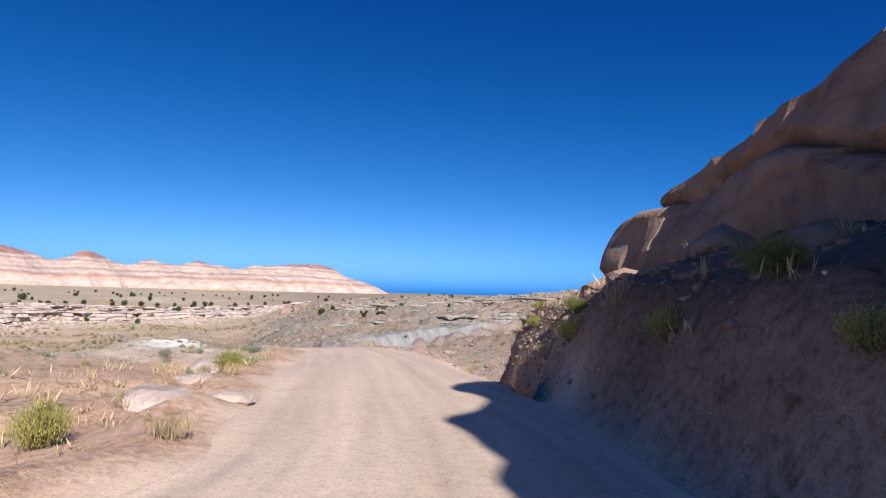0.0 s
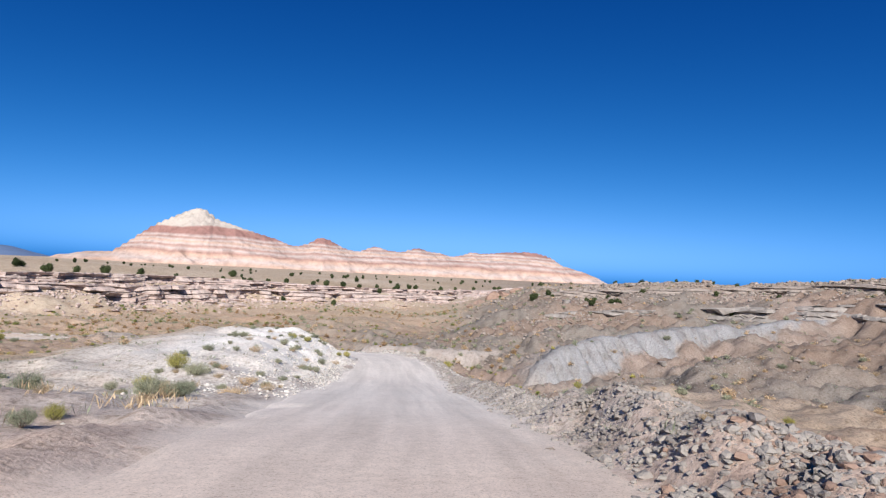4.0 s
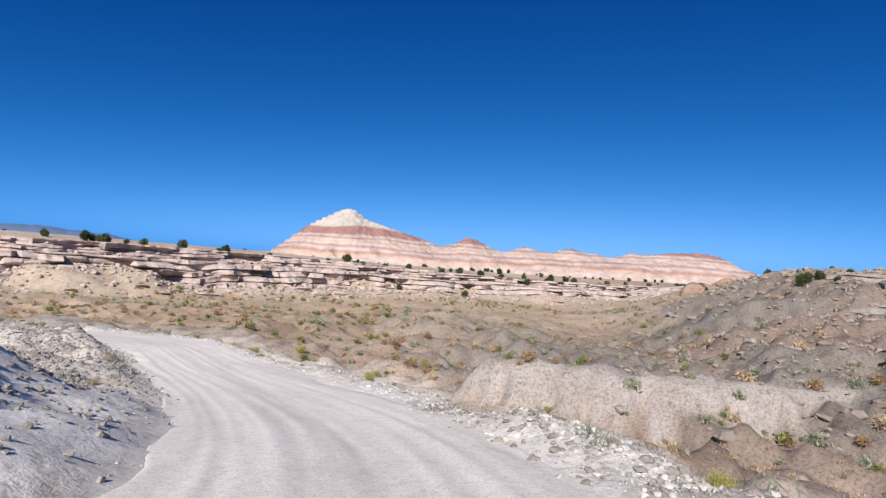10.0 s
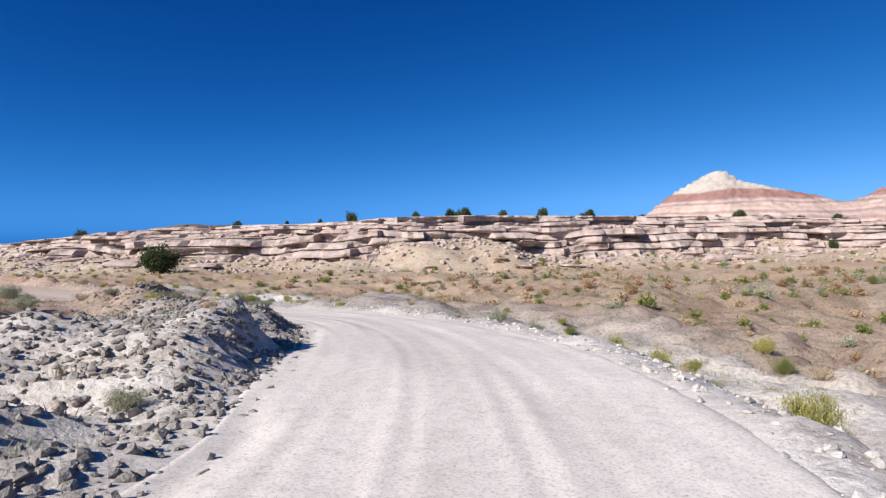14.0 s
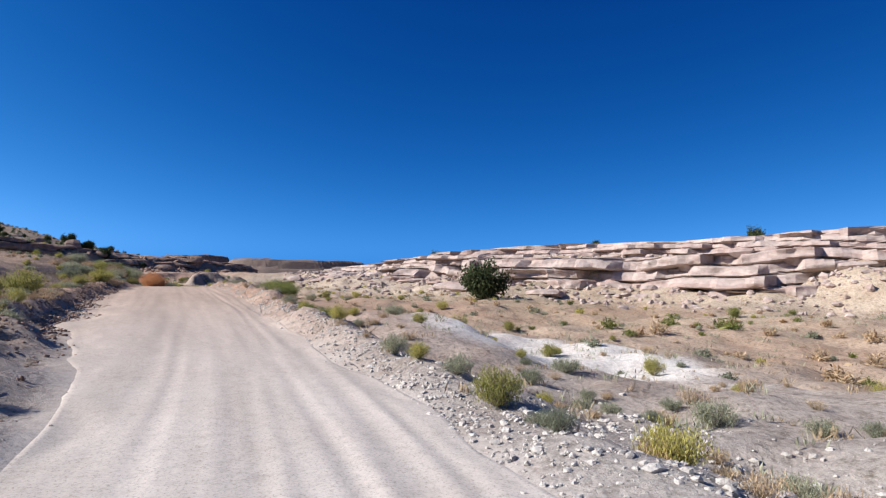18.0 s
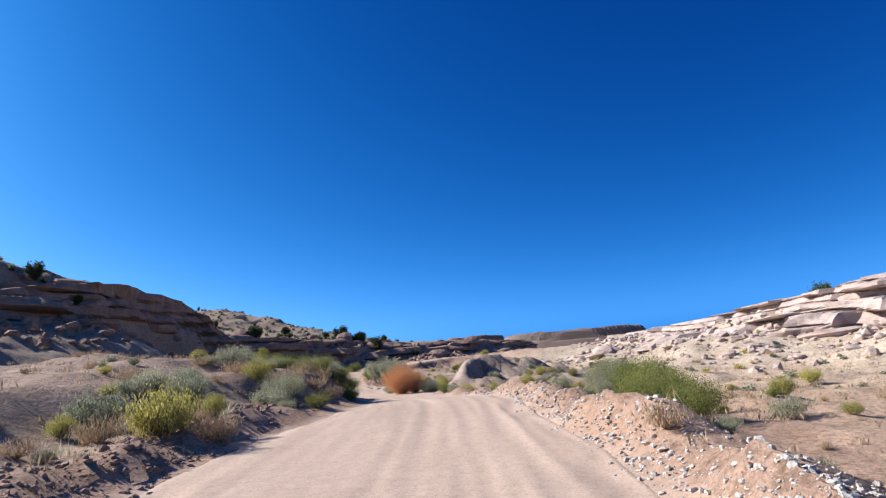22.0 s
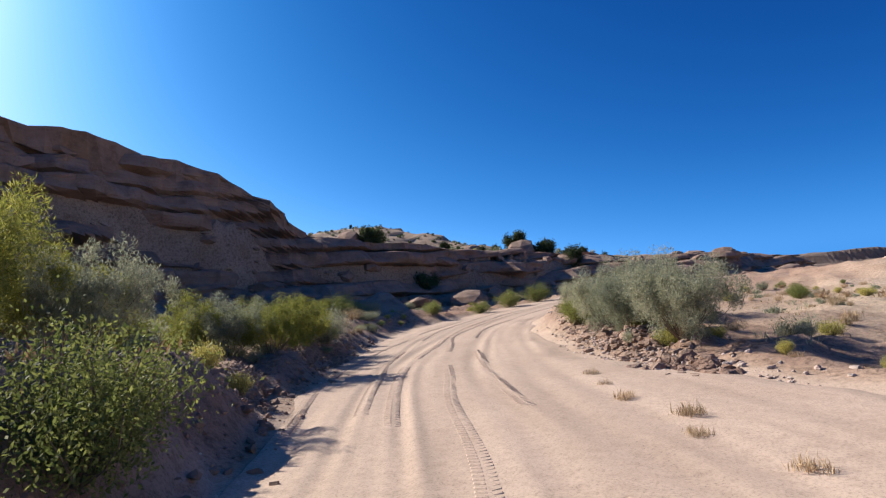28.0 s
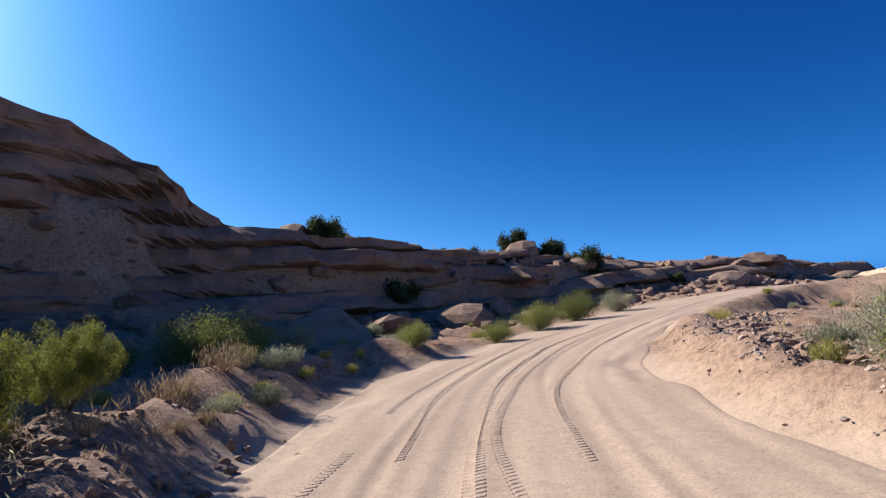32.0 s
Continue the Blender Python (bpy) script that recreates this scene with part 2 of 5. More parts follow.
def grid_ob(name, P, mat, smooth=True):
    """A sheet from an array of rows x columns x 3."""
    a, b = P.shape[:2]
    me = bpy.data.meshes.new(name)
    i = np.arange(a * b).reshape(a, b)
    q = np.stack([i[:-1, :-1], i[:-1, 1:], i[1:, 1:], i[1:, :-1]], -1).reshape(-1, 4)
    me.vertices.add(a * b)
    me.vertices.foreach_set("co", P.reshape(-1).astype(np.float32))
    me.loops.add(q.size)
    me.loops.foreach_set("vertex_index", q.reshape(-1).astype(np.int32))
    me.polygons.add(len(q))
    me.polygons.foreach_set("loop_start", (np.arange(len(q)) * 4).astype(np.int32))
    me.polygons.foreach_set("use_smooth", np.full(len(q), smooth))
    me.update(calc_edges=True)
    me.materials.append(mat)
    return new(name, me)


def smoothstep(a, b, x):
    t = np.clip((x - a) / (b - a), 0, 1)
    return t * t * (3 - 2 * t)


def hash2(ix, iy, seed):
    h = (ix.astype(np.int64) * 374761393 + iy.astype(np.int64) * 668265263 + seed * 1442695041) & 0x7FFFFFFF
    h = ((h ^ (h >> 13)) * 1274126177) & 0x7FFFFFFF
    return ((h ^ (h >> 16)) & 0xFFFF) / 65535.0


def value_noise(x, y, seed=0):
    ix, iy = np.floor(x), np.floor(y)
    fx, fy = x - ix, y - iy
    fx, fy = fx * fx * (3 - 2 * fx), fy * fy * (3 - 2 * fy)
    a, b = hash2(ix, iy, seed), hash2(ix + 1, iy, seed)
    c, d = hash2(ix, iy + 1, seed), hash2(ix + 1, iy + 1, seed)
    return (a + (b - a) * fx) * (1 - fy) + (c + (d - c) * fx) * fy - 0.5


def fbm(x, y, size, octaves=4, seed=0, gain=0.5):
    out, amp = 0, 1.0
    for k in range(octaves):
        out = out + amp * value_noise(x / size + 7.3 * k, y / size - 3.1 * k, seed + k)
        size, amp = size * 0.5, amp * gain
    return out


def polyline(points, step):
    """A smooth line through the points, at even steps."""
    p = np.array(points, float)
    q = np.vstack([2 * p[0] - p[1], p, 2 * p[-1] - p[-2]])
    out = []
    for k in range(1, len(q) - 2):
        a, b, c, d = q[k - 1 : k + 3]
        n = max(2, int(np.linalg.norm((c - b)[:2]) / (step * 0.25)))
        t = np.linspace(0, 1, n, endpoint=False)[:, None]
        out.append(0.5 * (2 * b + (c - a) * t + (2 * a - 5 * b + 4 * c - d) * t**2 + (3 * b - a - 3 * c + d) * t**3))
    p = np.vstack(out + [p[-1:]])
    s = np.r_[0, np.cumsum(np.linalg.norm(np.diff(p[:, :2], axis=0), axis=1))]
    e = np.arange(0, s[-1], step)
    return np.stack([np.interp(e, s, p[:, k]) for k in range(p.shape[1])], 1)


def nearest(line, x, y, chunk=20000):
    """For each place: the distance to the line, the side (+ left of its run), and the index of the nearest sample."""
    xs, ys = x.ravel(), y.ravel()
    tang = np.gradient(line[:, :2], axis=0)
    d, side, idx = np.empty(len(xs)), np.empty(len(xs)), np.empty(len(xs), int)
    coarse = np.arange(3, max(len(line) - 3, 4), 7)
    for k in range(0, len(xs), chunk):
        sl = slice(k, k + chunk)
        dx, dy = xs[sl, None] - line[None, coarse, 0], ys[sl, None] - line[None, coarse, 1]
        near = coarse[np.argpartition(dx * dx + dy * dy, 1, axis=1)[:, :2]]
        cand = np.clip((near[:, :, None] + np.arange(-6, 7)).reshape(len(near), -1), 0, len(line) - 1)
        dx, dy = xs[sl, None] - line[cand, 0], ys[sl, None] - line[cand, 1]
        dd = dx * dx + dy * dy
        r = np.arange(len(cand))
        m = dd.argmin(1)
        j = cand[r, m]
        idx[sl] = j
        d[sl] = np.sqrt(dd[r, m])
        side[sl] = np.sign(tang[j, 0] * dy[r, m] - tang[j, 1] * dx[r, m])
    return d.reshape(x.shape), side.reshape(x.shape), idx.reshape(x.shape)


# ---- the plan ----
# road: place, height; then its half widths to the left and right
ROAD_LINE = [(-62, -128, 8.6), (-37, -110, 7.4), (-17.7, -92.4, 6.3), (-10.5, -76.9, 5.6), (-5.1, -59.7, 4.65), (-2.2, -41.7, 3.05), (-1, -28, 1.1), (0, -11, -1.15),
             (0.2, 3, -1.95), (-1.8, 12.7, -2.85), (-6, 21, -3.95), (-12.5, 29.6, -4.9), (-19.8, 37.7, -5.3), (-28.9, 44.3, -6.1), (-36, 46.5, -6.5), (-46.3, 46.1, -6.65),
             (-60, 44.6, -6.4), (-78, 41.5, -5.9), (-90, 39.1, -5.75), (-101.4, 35, -6.25), (-118.9, 26.4, -6.55), (-131, 19.6, -6.4), (-146, 14.5, -6.0), (-160, 15.5, -5.2), (-178, 21, -4.3), (-205, 32, -4)]
ROAD_LEFT = [3.6, 3.6, 3.8, 3.8, 3.8, 4.2, 5.0, 4.8, 3.2, 2.6, 2.6, 2.6, 2.6, 2.2, 2.0, 3.2, 5.5, 5.3, 3.2, 2.3, 2.6, 2.8, 4.0, 4, 3, 3]
ROAD_RIGHT = [2.4, 2.5, 2.3, 2.4, 2.4, 2.2, 2.4, 2.4, 2.6, 2.8, 3.0, 3.2, 3.4, 3.2, 2.8, 2.3, 2.1, 2.3, 2.6, 2.4, 7.4, 5.0, 3.4, 3, 3, 3]
# how far the land beside the road takes to reach its own level
CUT_LEFT = [5, 5, 5, 4, 4, 4, 4, 3.4, 3.2, 4, 4, 3.5, 3.0, 3.0, 3, 4, 5, 7, 4, 1.2, 1.2, 1.4, 2, 3, 4, 4]
CUT_RIGHT = [5, 2, 1.0, 1.2, 4, 5, 6, 6, 6, 6, 5, 4, 4, 4, 4, 4, 4, 4, 3, 3, 2, 1.4, 1.2, 1.5, 3, 3]
road = polyline([(*p, *w) for p, *w in zip(ROAD_LINE, ROAD_LEFT, ROAD_RIGHT, CUT_LEFT, CUT_RIGHT)], 0.5)

# spot heights of the open ground
SPOTS = [(-30, -70, 6.5), (-14, -40, 3.2), (-13, -20, 0.9), (-14, 0, -0.6), (-18, 14, -4.0), (8, -50, 3.2), (16, -20, -1.5), (16, 5, -5), (16, 26, -6.5), (1, 35, -7.6), (45, 10, -4), (48, 45, -4), (-6, 50, -7.8),
         (-24, 56, -7.6), (-55, 62, -7.6), (-80, 70, -7.6), (25, 90, -8), (10, 135, -7), (-45, 100, -8), (-45, 28, -5.4), (-68, 24, -3.5), (-92, 20, -3.2), (-112, 16, -3.8), (-133, 9, -5.9), (-128, 14, -6.1), (-141, 8, -5.0), (-70, 55, -7.2), (-100, 50, -7.2),
         (-122, 33, -7), (-150, 30, -6), (-200, 34, -4), (60, -60, 2), (110, 60, -1), (-60, -40, 4)]
# foot of the pale cliff across the wash, and of the dark cliff beside the road's end
# with the height of each rim
NORTH_FOOT = [(190, 330, 0), (110, 262, -1), (62, 228, -1), (22, 188, -1), (-8, 166, -0.5), (-30, 150, 0.5), (-54, 128, 1.2), (-76, 98, 1.2), (-92, 84, 0.3), (-112, 72, 0.2), (-134, 58, -1.5),
              (-160, 50, -2.8), (-200, 50, -2.6), (-260, 58, -2), (-330, 66, -2)]
SOUTH_FOOT = [(-52, -50, 4), (-72, -32, 7), (-98, -18, 8.5), (-120, -8, 9), (-134, -6.5, 9.8), (-147, -5.5, 8.0), (-156, -1.5, 3.2), (-170, 2, 2.2), (-186, 12, 1.2), (-200, 22, 0.4), (-230, 36, 0), (-280, 38, 0), (-340, 34, 0)]
north = polyline(NORTH_FOOT, 1.0)
south = polyline(SOUTH_FOOT, 1.0)


# banks of pushed-up earth along the road: side, from, to, height, rise, width
BANKS = [(-1, 224, 274, 0.22, 0.4, 2.6), (1, 246, 270, 0.25, 0.6, 2.5), (1, 176, 200, 0.35, 1.2, 5), (1, 192, 223, 0.85, 1.2, 6), (-1, 150, 172, 0.35, 1.2, 3), (1, 219, 250, 0.3, 0.6, 2.5), (1, 300, 326, 0.2, 0.6, 5), (-1, 326, 350, 0.2, 0.5, 6), (-1, 215, 262, 0.15, 0.8, 2), (-1, 106, 140, 0.4, 1.0, 2.6), (-1, 108, 120, 0.2, 0.8, 4), (1, 281, 299, 0.3, 0.35, 16)]


def spots(x, y):
    num = den = 0
    for px, py, pz in SPOTS:
        w = 1 / ((x - px) ** 2 + (y - py) ** 2 + 30) ** 1.6
        num, den = num + w * pz, den + w
    return num / den


def hill(x, y, cx, cy, rx, ry, h, turn=0.0, flat=1.0):
    c, s = math.cos(radians(turn)), math.sin(radians(turn))
    u, v = ((x - cx) * c + (y - cy) * s) / rx, (-(x - cx) * s + (y - cy) * c) / ry
    return h * np.exp(-((u * u + v * v) ** flat))


def road_tone(wa, arc):
    """Pale marl on the heights, tan sand down in the wash; darker from arc 204 on."""
    tone = np.array([0.62, 0.56, 0.49]) * wa[..., None] + np.array([0.56, 0.42, 0.32]) * (1 - wa)[..., None]
    return tone * (1 - 0.23 * smoothstep(204, 228, arc))[..., None]


def bend(x, y, seed):
    return fbm(x, y, 18, 3, seed) * 5


def out_uv(x, y):
    """Along and to the right of the road where it begins."""
    dx, dy = x + 17.7, y + 92.4
    return dx * 0.476 + dy * 0.88, dx * 0.88 - dy * 0.476


def out_top(u):
    return np.interp(u, [-40, -6, -2, 3, 8, 13, 17, 20, 22, 27, 32, 38], [18.4, 18.4, 18, 16.6, 13.4, 13.1, 12.7, 12.2, 11.6, 9.3, 6.8, 5.8])


def ragged(arc, way):
    """How far the graded edge strays from its line."""
    return 0.55 * value_noise(arc / 7, way * 7.0 + 0 * arc, 91) + 0.4 * value_noise(arc / 2.3, way * 5.0 + 0 * arc, 92)


def east_polar(x, y):
    """Bearing in degrees and distance of places in the badlands east of the bend."""
    return np.degrees(np.arctan2(x, y + 20)), np.hypot(x, y + 20)


def east_rim(bearing):
    return np.interp(bearing, [8, 18, 26, 40, 63, 76, 100, 140], [1.0, 2.2, 3.9, 6.2, 10.4, 14.8, 14, 8])


# crest of the fluted grey mudstone mound, and its height
MOUND = polyline([(12.5, 21.5, -5.6), (17, 24, -4.3), (24, 27.5, -3.0), (32, 31, -1.9), (41, 34, -0.8), (56, 41, -0.2), (76, 46, 1.0), (98, 52, 4)], 0.6)


GULLY_MOUND = polyline([(-6, 46.5, -6.4), (-2, 44.5, -5.7), (4, 42.6, -5.4), (11, 41.6, -5.4), (19, 42.5, -5.4), (28, 45, -5.4)], 0.6)
BLUFF = polyline([(-112.5, 34.4, -5.8), (-116.5, 36.0, -5.1), (-121, 38.4, -4.7), (-126, 41, -4.6), (-131, 43.2, -4.9), (-137, 45, -5.2)], 0.6)


def ground(x, y, detail=True):
    """Heights and soil colours of the ground at arrays of places."""
    z = spots(x, y)
    d, side, k = nearest(road, x, y)
    arc = k * 0.5
    half = np.where(side > 0, road[k, 3], road[k, 4]) + ragged(arc, side)
    n1 = fbm(x, y, 14, 5, 3)
    # white bank beside the road where it turns, dark cut bank further on
    z = z + hill(x, y, -13, -7, 8, 13, 0.3, -4, 1.5) + hill(x, y, -12.5, 4, 7, 8, 1.2, 4, 2)
    z = z + hill(x, y, -126, 39, 9, 4.5, 2.9, 8, 1.8)
    z = z + hill(x, y, -60, 52, 7, 3, 0.9, 0, 2)
    gully = np.abs(fbm(x, y, 9, 4, 11))
    grey = np.clip(hill(x, y, 50, 45, 75, 60, 1.6) + hill(x, y, -126, 39, 12, 7, 1.4), 0, 1)
    grey = grey * (1 - (1 - smoothstep(9, 24, d)) * smoothstep(158, 168, arc) * (1 - smoothstep(196, 206, arc)))
    z = z - grey * (0.5 - gully) * 2.2 + grey * (np.abs(fbm(x, y, 5, 4, 17)) * 1.8 - 0.4)
    # eroded slopes that climb to the eastern rim in ledges
    bearing, far = east_polar(x, y)
    way = smoothstep(6, 20, bearing) * (1 - smoothstep(105, 135, bearing))
    away = far + 22 * (np.abs(fbm(x, y, 34, 5, 13, 0.6)) - 0.25) * smoothstep(45, 75, far) * (1 - 0.8 * smoothstep(96, 104, far))
    lift = 0.16 * smoothstep(52, 76, away) + 0.2 * smoothstep(78, 96, away) + 0.26 * smoothstep(100, 105, far) + 0.13 * smoothstep(106, 124, far) + 0.25 * smoothstep(126, 132, far)
    bad = way * smoothstep(40, 62, away)
    rim = east_rim(bearing) + 1.4 * fbm(x, y, 40, 3, 15) * smoothstep(135, 170, far)
    z = z + (rim - z) * lift * way
    knob = np.abs(fbm(x, y, 13, 5, 14, 0.62))
    z = z + bad * (1 - 0.5 * smoothstep(126, 150, far)) * (0.3 - knob) * 3.4 + grey * (0.5 * fbm(x, y, 1.6, 3, 19) + 0.7 * fbm(x, y, 4.2, 3, 20))
    sharp = np.abs(fbm(x, y, 7.5, 5, 26, 0.6))
    z = z + np.clip(grey + bad, 0, 1) * (0.22 - sharp) * 2.6 * smoothstep(6, 16, d - half)
    # grey mounds: steep rilled flanks below lumpy crests
    on_mound = 0 * z
    for line, way_down in ((MOUND, -1), (GULLY_MOUND, -1), (BLUFF, 1)):
        dm, sm, km = nearest(line, x, y)
        length = len(line) * 0.6
        ends_m = smoothstep(0, 0.14 * length, km * 0.6) * (1 - smoothstep(0.82 * length, length, km * 0.6))
        rills = np.abs(value_noise(km * 0.6 / 0.95 + 0.4 * fbm(x, y, 3, 2, 23), dm * 0.12, 24)) * smoothstep(0.3, 1.6, dm)
        crest = line[km, 2] + 1.1 * fbm(x, y, 5, 4, 25)
        flank = np.where(sm == way_down, 1.2, 0.3) * np.maximum(dm - 1.2, 0)
        mound = crest - 5 * (1 - ends_m) - flank - 5.0 * rills
        over = smoothstep(-0.4, 0.6, mound - z) * smoothstep(0, 0.1 * length, km * 0.6) * (1 - smoothstep(0.85 * length, length, km * 0.6))
        z = np.maximum(z, mound)
        on_mound = np.maximum(on_mound, over)
    near = smoothstep(0, 12, d - half)
    z = z + n1 * (0.25 + 1.1 * near)
    # cliffs: the land behind each foot steps up to its plateau
    dn, sn, kn = nearest(north, x, y)
    s = dn * -sn + bend(x, y, 21)
    top = north[kn, 2]
    step = 0.22 * smoothstep(-7, 2, s) + 0.3 * smoothstep(3.2, 4.6, s) + 0.26 * smoothstep(8.5, 11, s) + 0.22 * smoothstep(15, 20, s)
    talus = 0.75 * smoothstep(0.0, 0.3, fbm(x, y, 26, 3, 93)) * smoothstep(-9, 4, s) * (1 - smoothstep(5, 9, s))
    step = step + (0.62 - step) * talus * (step < 0.62)
    z = np.where(s > -9, z * (1 - step) + top * step + 2.6 * smoothstep(20, 70, s) + 1.0 * smoothstep(70, 250, s) + 4 * smoothstep(250, 900, s), z)
    ds, ss, ks = nearest(south, x, y)
    q = ds * ss + bend(x, y, 31)
    drop = 2.2 * smoothstep(-140, -128, x)
    top = south[ks, 2] - drop
    tail = smoothstep(0, 25, ks) * (1 - smoothstep(len(south) - 110, len(south) - 30, ks))
    gate = smoothstep(-142, -128, x)
    step = ((0.2 + 0.5 * gate) * smoothstep(-10 - 10 * gate, 3, q) + (0.5 - 0.36 * gate) * smoothstep(3.0, 4.5, q) + (0.3 - 0.14 * gate) * smoothstep(4.5, 12, q)) * tail
    z = np.where(q > -20, z * (1 - step) + top * step + (13 * smoothstep(10, 110, q) + drop * 2.3 * smoothstep(3.5, 16, q) + 0.3 * drop * np.abs(fbm(x, y, 5, 4, 37)) * smoothstep(4, 9, q) + 6 * smoothstep(100, 260, q) + 2.5 * fbm(x, y, 24, 4, 33) * smoothstep(8, 30, q)) * tail, z)
    z = z + hill(x, y, -268, -62, 34, 24, 6, 20, 1.4) * (q > 0)
    # outcrop beside the start of the road
    u, v = out_uv(x, y)
    v = v + 1.2 * smoothstep(1, -5, u) + 0.8 * fbm(x, y, 6, 3, 47)
    ends = smoothstep(36, 27, u) * smoothstep(-60, -45, u) * (1 - smoothstep(30, 60, v))
    scree = np.minimum(road[k, 2] + 1.5 * np.minimum(v - 2.3, 1.5) + 0.4 * np.maximum(v - 3.8, 0), out_top(u) - np.where(u < 14, 1.4, 0.5)) + 0.7 * fbm(x, y, 4, 4, 49)
    z = z + np.clip(scree - z, 0, 9) * smoothstep(-60, -50, u) * smoothstep(32, 25, u) * smoothstep(2.2, 2.8, v) * (1 - smoothstep(16, 40, v))
    z = z + np.clip(out_top(u) - 0.3 - z, 0, 20) * smoothstep(8.2, 9.8, v) * ends
    # the road and its shoulders
    cut = np.where(side > 0, road[k, 5], road[k, 6])
    w = smoothstep(half - 0.1, half + cut, d + 0.5 * fbm(x, y, 2.5, 3, 43))
    rz = road[k, 2] + 0.02 * fbm(x, y, 3, 3, 41)
    z = (rz - 0.07 * (1 - smoothstep(half - 0.8, half - 0.2, d))) * (1 - w) + z * w
    berm = np.exp(-(((d - half - 0.5) / 0.5) ** 2)) * (0.14 + 0.3 * fbm(x, y, 1.6, 3, 51))
    z = z + berm
    for way, a0, a1, high, inner, outer in BANKS:
        e = (d - half) + 0.5 * fbm(x, y, 3, 3, 57)
        along = smoothstep(a0, a0 + 4, arc) * (1 - smoothstep(a1 - 4, a1, arc)) * (side == way)
        z = z + along * high * (1 + 0.7 * fbm(x, y, 4, 3, 59)) * smoothstep(0.2, 0.2 + inner, e) * (1 - smoothstep(outer * 0.5, outer, e))
    lumpy = (side < 0) * smoothstep(106, 112, arc) * (1 - smoothstep(138, 156, arc)) * (1 - smoothstep(2.5, 4.5, d - half)) + (side > 0) * smoothstep(172, 182, arc) * (1 - smoothstep(216, 224, arc)) * (1 - smoothstep(4, 7, d - half))
    lumpy = lumpy + 0.8 * (side < 0) * smoothstep(222, 230, arc) * (1 - smoothstep(270, 280, arc)) * (1 - smoothstep(1.5, 3, d - half)) + 0.6 * (side > 0) * smoothstep(222, 230, arc) * (1 - smoothstep(262, 270, arc)) * (1 - smoothstep(1.5, 3, d - half))
    z = z + lumpy * smoothstep(0, 0.6, d - half) * (0.55 * np.abs(fbm(x, y, 1.9, 3, 67)) + 0.45 * fbm(x, y, 0.95, 2, 68))
    # the white bank cut by the road where it drops into the bend
    e = d - half + 0.4 * fbm(x, y, 2.2, 3, 63)
    bank = smoothstep(128, 144, arc) * (1 - smoothstep(170, 177, arc)) * (side > 0)
    z = z + np.maximum(-0.05 - 0.05 * (y - 4) + 0.35 * fbm(x, y, 5, 3, 65) - z, 0) * bank * np.clip((e - 0.1) / 4.4, 0, 1) * (1 - smoothstep(9, 20, e))
    if detail:
        z = z + (fbm(x, y, 1.8, 3, 61) * 0.3 + fbm(x, y, 0.9, 2, 62) * (0.14 + 0.3 * smoothstep(296, 306, arc) * (1 - smoothstep(4, 7, d - half)))) * smoothstep(half - 0.1, half + 0.6, d)
    # soil colours
    white = np.array([0.56, 0.51, 0.45])
    pink = np.array([0.5, 0.33, 0.23])
    tan = np.array([0.45, 0.36, 0.26])
    rust = np.array([0.42, 0.25, 0.15])
    gr = np.array([0.15, 0.136, 0.122])
    t = lambda v: v[..., None]
    col = tan + t(fbm(x, y, 30, 4, 71)) * 0.1
    wa = smoothstep(96, 128, arc) * (1 - smoothstep(212, 258, arc))
    nearroad = (1 - smoothstep(6, 26, d + 10 * fbm(x, y, 12, 3, 81))) * np.where(side < 0, 1 - 0.75 * smoothstep(3.5, 9, d + 4 * fbm(x, y, 5, 3, 83)) * (1 - smoothstep(158, 172, arc)), 1)
    col = col * t(1 - nearroad) + (white * t(wa) + pink * t(1 - wa)) * t(nearroad * (1 - 0.2 * smoothstep(204, 228, arc)))
    flat = smoothstep(-6.2, -7.2, z) * (1 - nearroad)
    col = col * t(1 - flat * 0.4 * (0.6 + fbm(x, y, 9, 3, 73))) + rust * t(flat * 0.4 * (0.6 + fbm(x, y, 9, 3, 73)))
    gp = np.clip(grey + bad, 0, 1) * 0.85
    cool = np.array([0.25, 0.245, 0.24])
    streak = smoothstep(-0.15, 0.35, fbm(x, y, 16, 4, 79))
    gcol2 = gr * t(1 - streak * 0.4) + np.array([0.36, 0.25, 0.2]) * t(streak * 0.4)
    brown = np.array([0.185, 0.13, 0.1])
    gcol2 = gcol2 * t(1 - 0.8 * smoothstep(-0.05, 0.25, fbm(x, y, 22, 3, 85))) + brown * t(0.8 * smoothstep(-0.05, 0.25, fbm(x, y, 22, 3, 85)))
    cool = np.where(x[..., None] < -60, np.array([0.32, 0.255, 0.21]), np.where((np.hypot(x - 8, y - 43) < 20)[..., None], np.array([0.33, 0.29, 0.255]), cool))
    gcol2 = gcol2 * t(1 - on_mound) + cool * t(on_mound)
    pale_rim = way * smoothstep(118, 150, far)
    gcol2 = gcol2 * t(1 - 0.4 * pale_rim) + tan * t(0.4 * pale_rim)
    gp = np.maximum(gp, on_mound)
    col = col * t(1 - gp) + gcol2 * t(gp)
    # dirt slope under the outcrop, tinted with its shade below
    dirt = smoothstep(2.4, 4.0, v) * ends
    flat_pink = np.clip(0.8 * (side < 0) * smoothstep(0.6, 3.5, d - half) * smoothstep(60, 80, arc) * (1 - smoothstep(118, 140, arc)) * (1 - smoothstep(20, 40, d)), 0, 1)
    col = col * t(1 - flat_pink) + np.array([0.31, 0.222, 0.17]) * t(flat_pink)
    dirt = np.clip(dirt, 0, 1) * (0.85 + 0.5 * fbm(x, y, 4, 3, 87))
    # shade is painted in: darker than this dirt is in sun
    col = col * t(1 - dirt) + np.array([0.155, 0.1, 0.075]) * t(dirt)
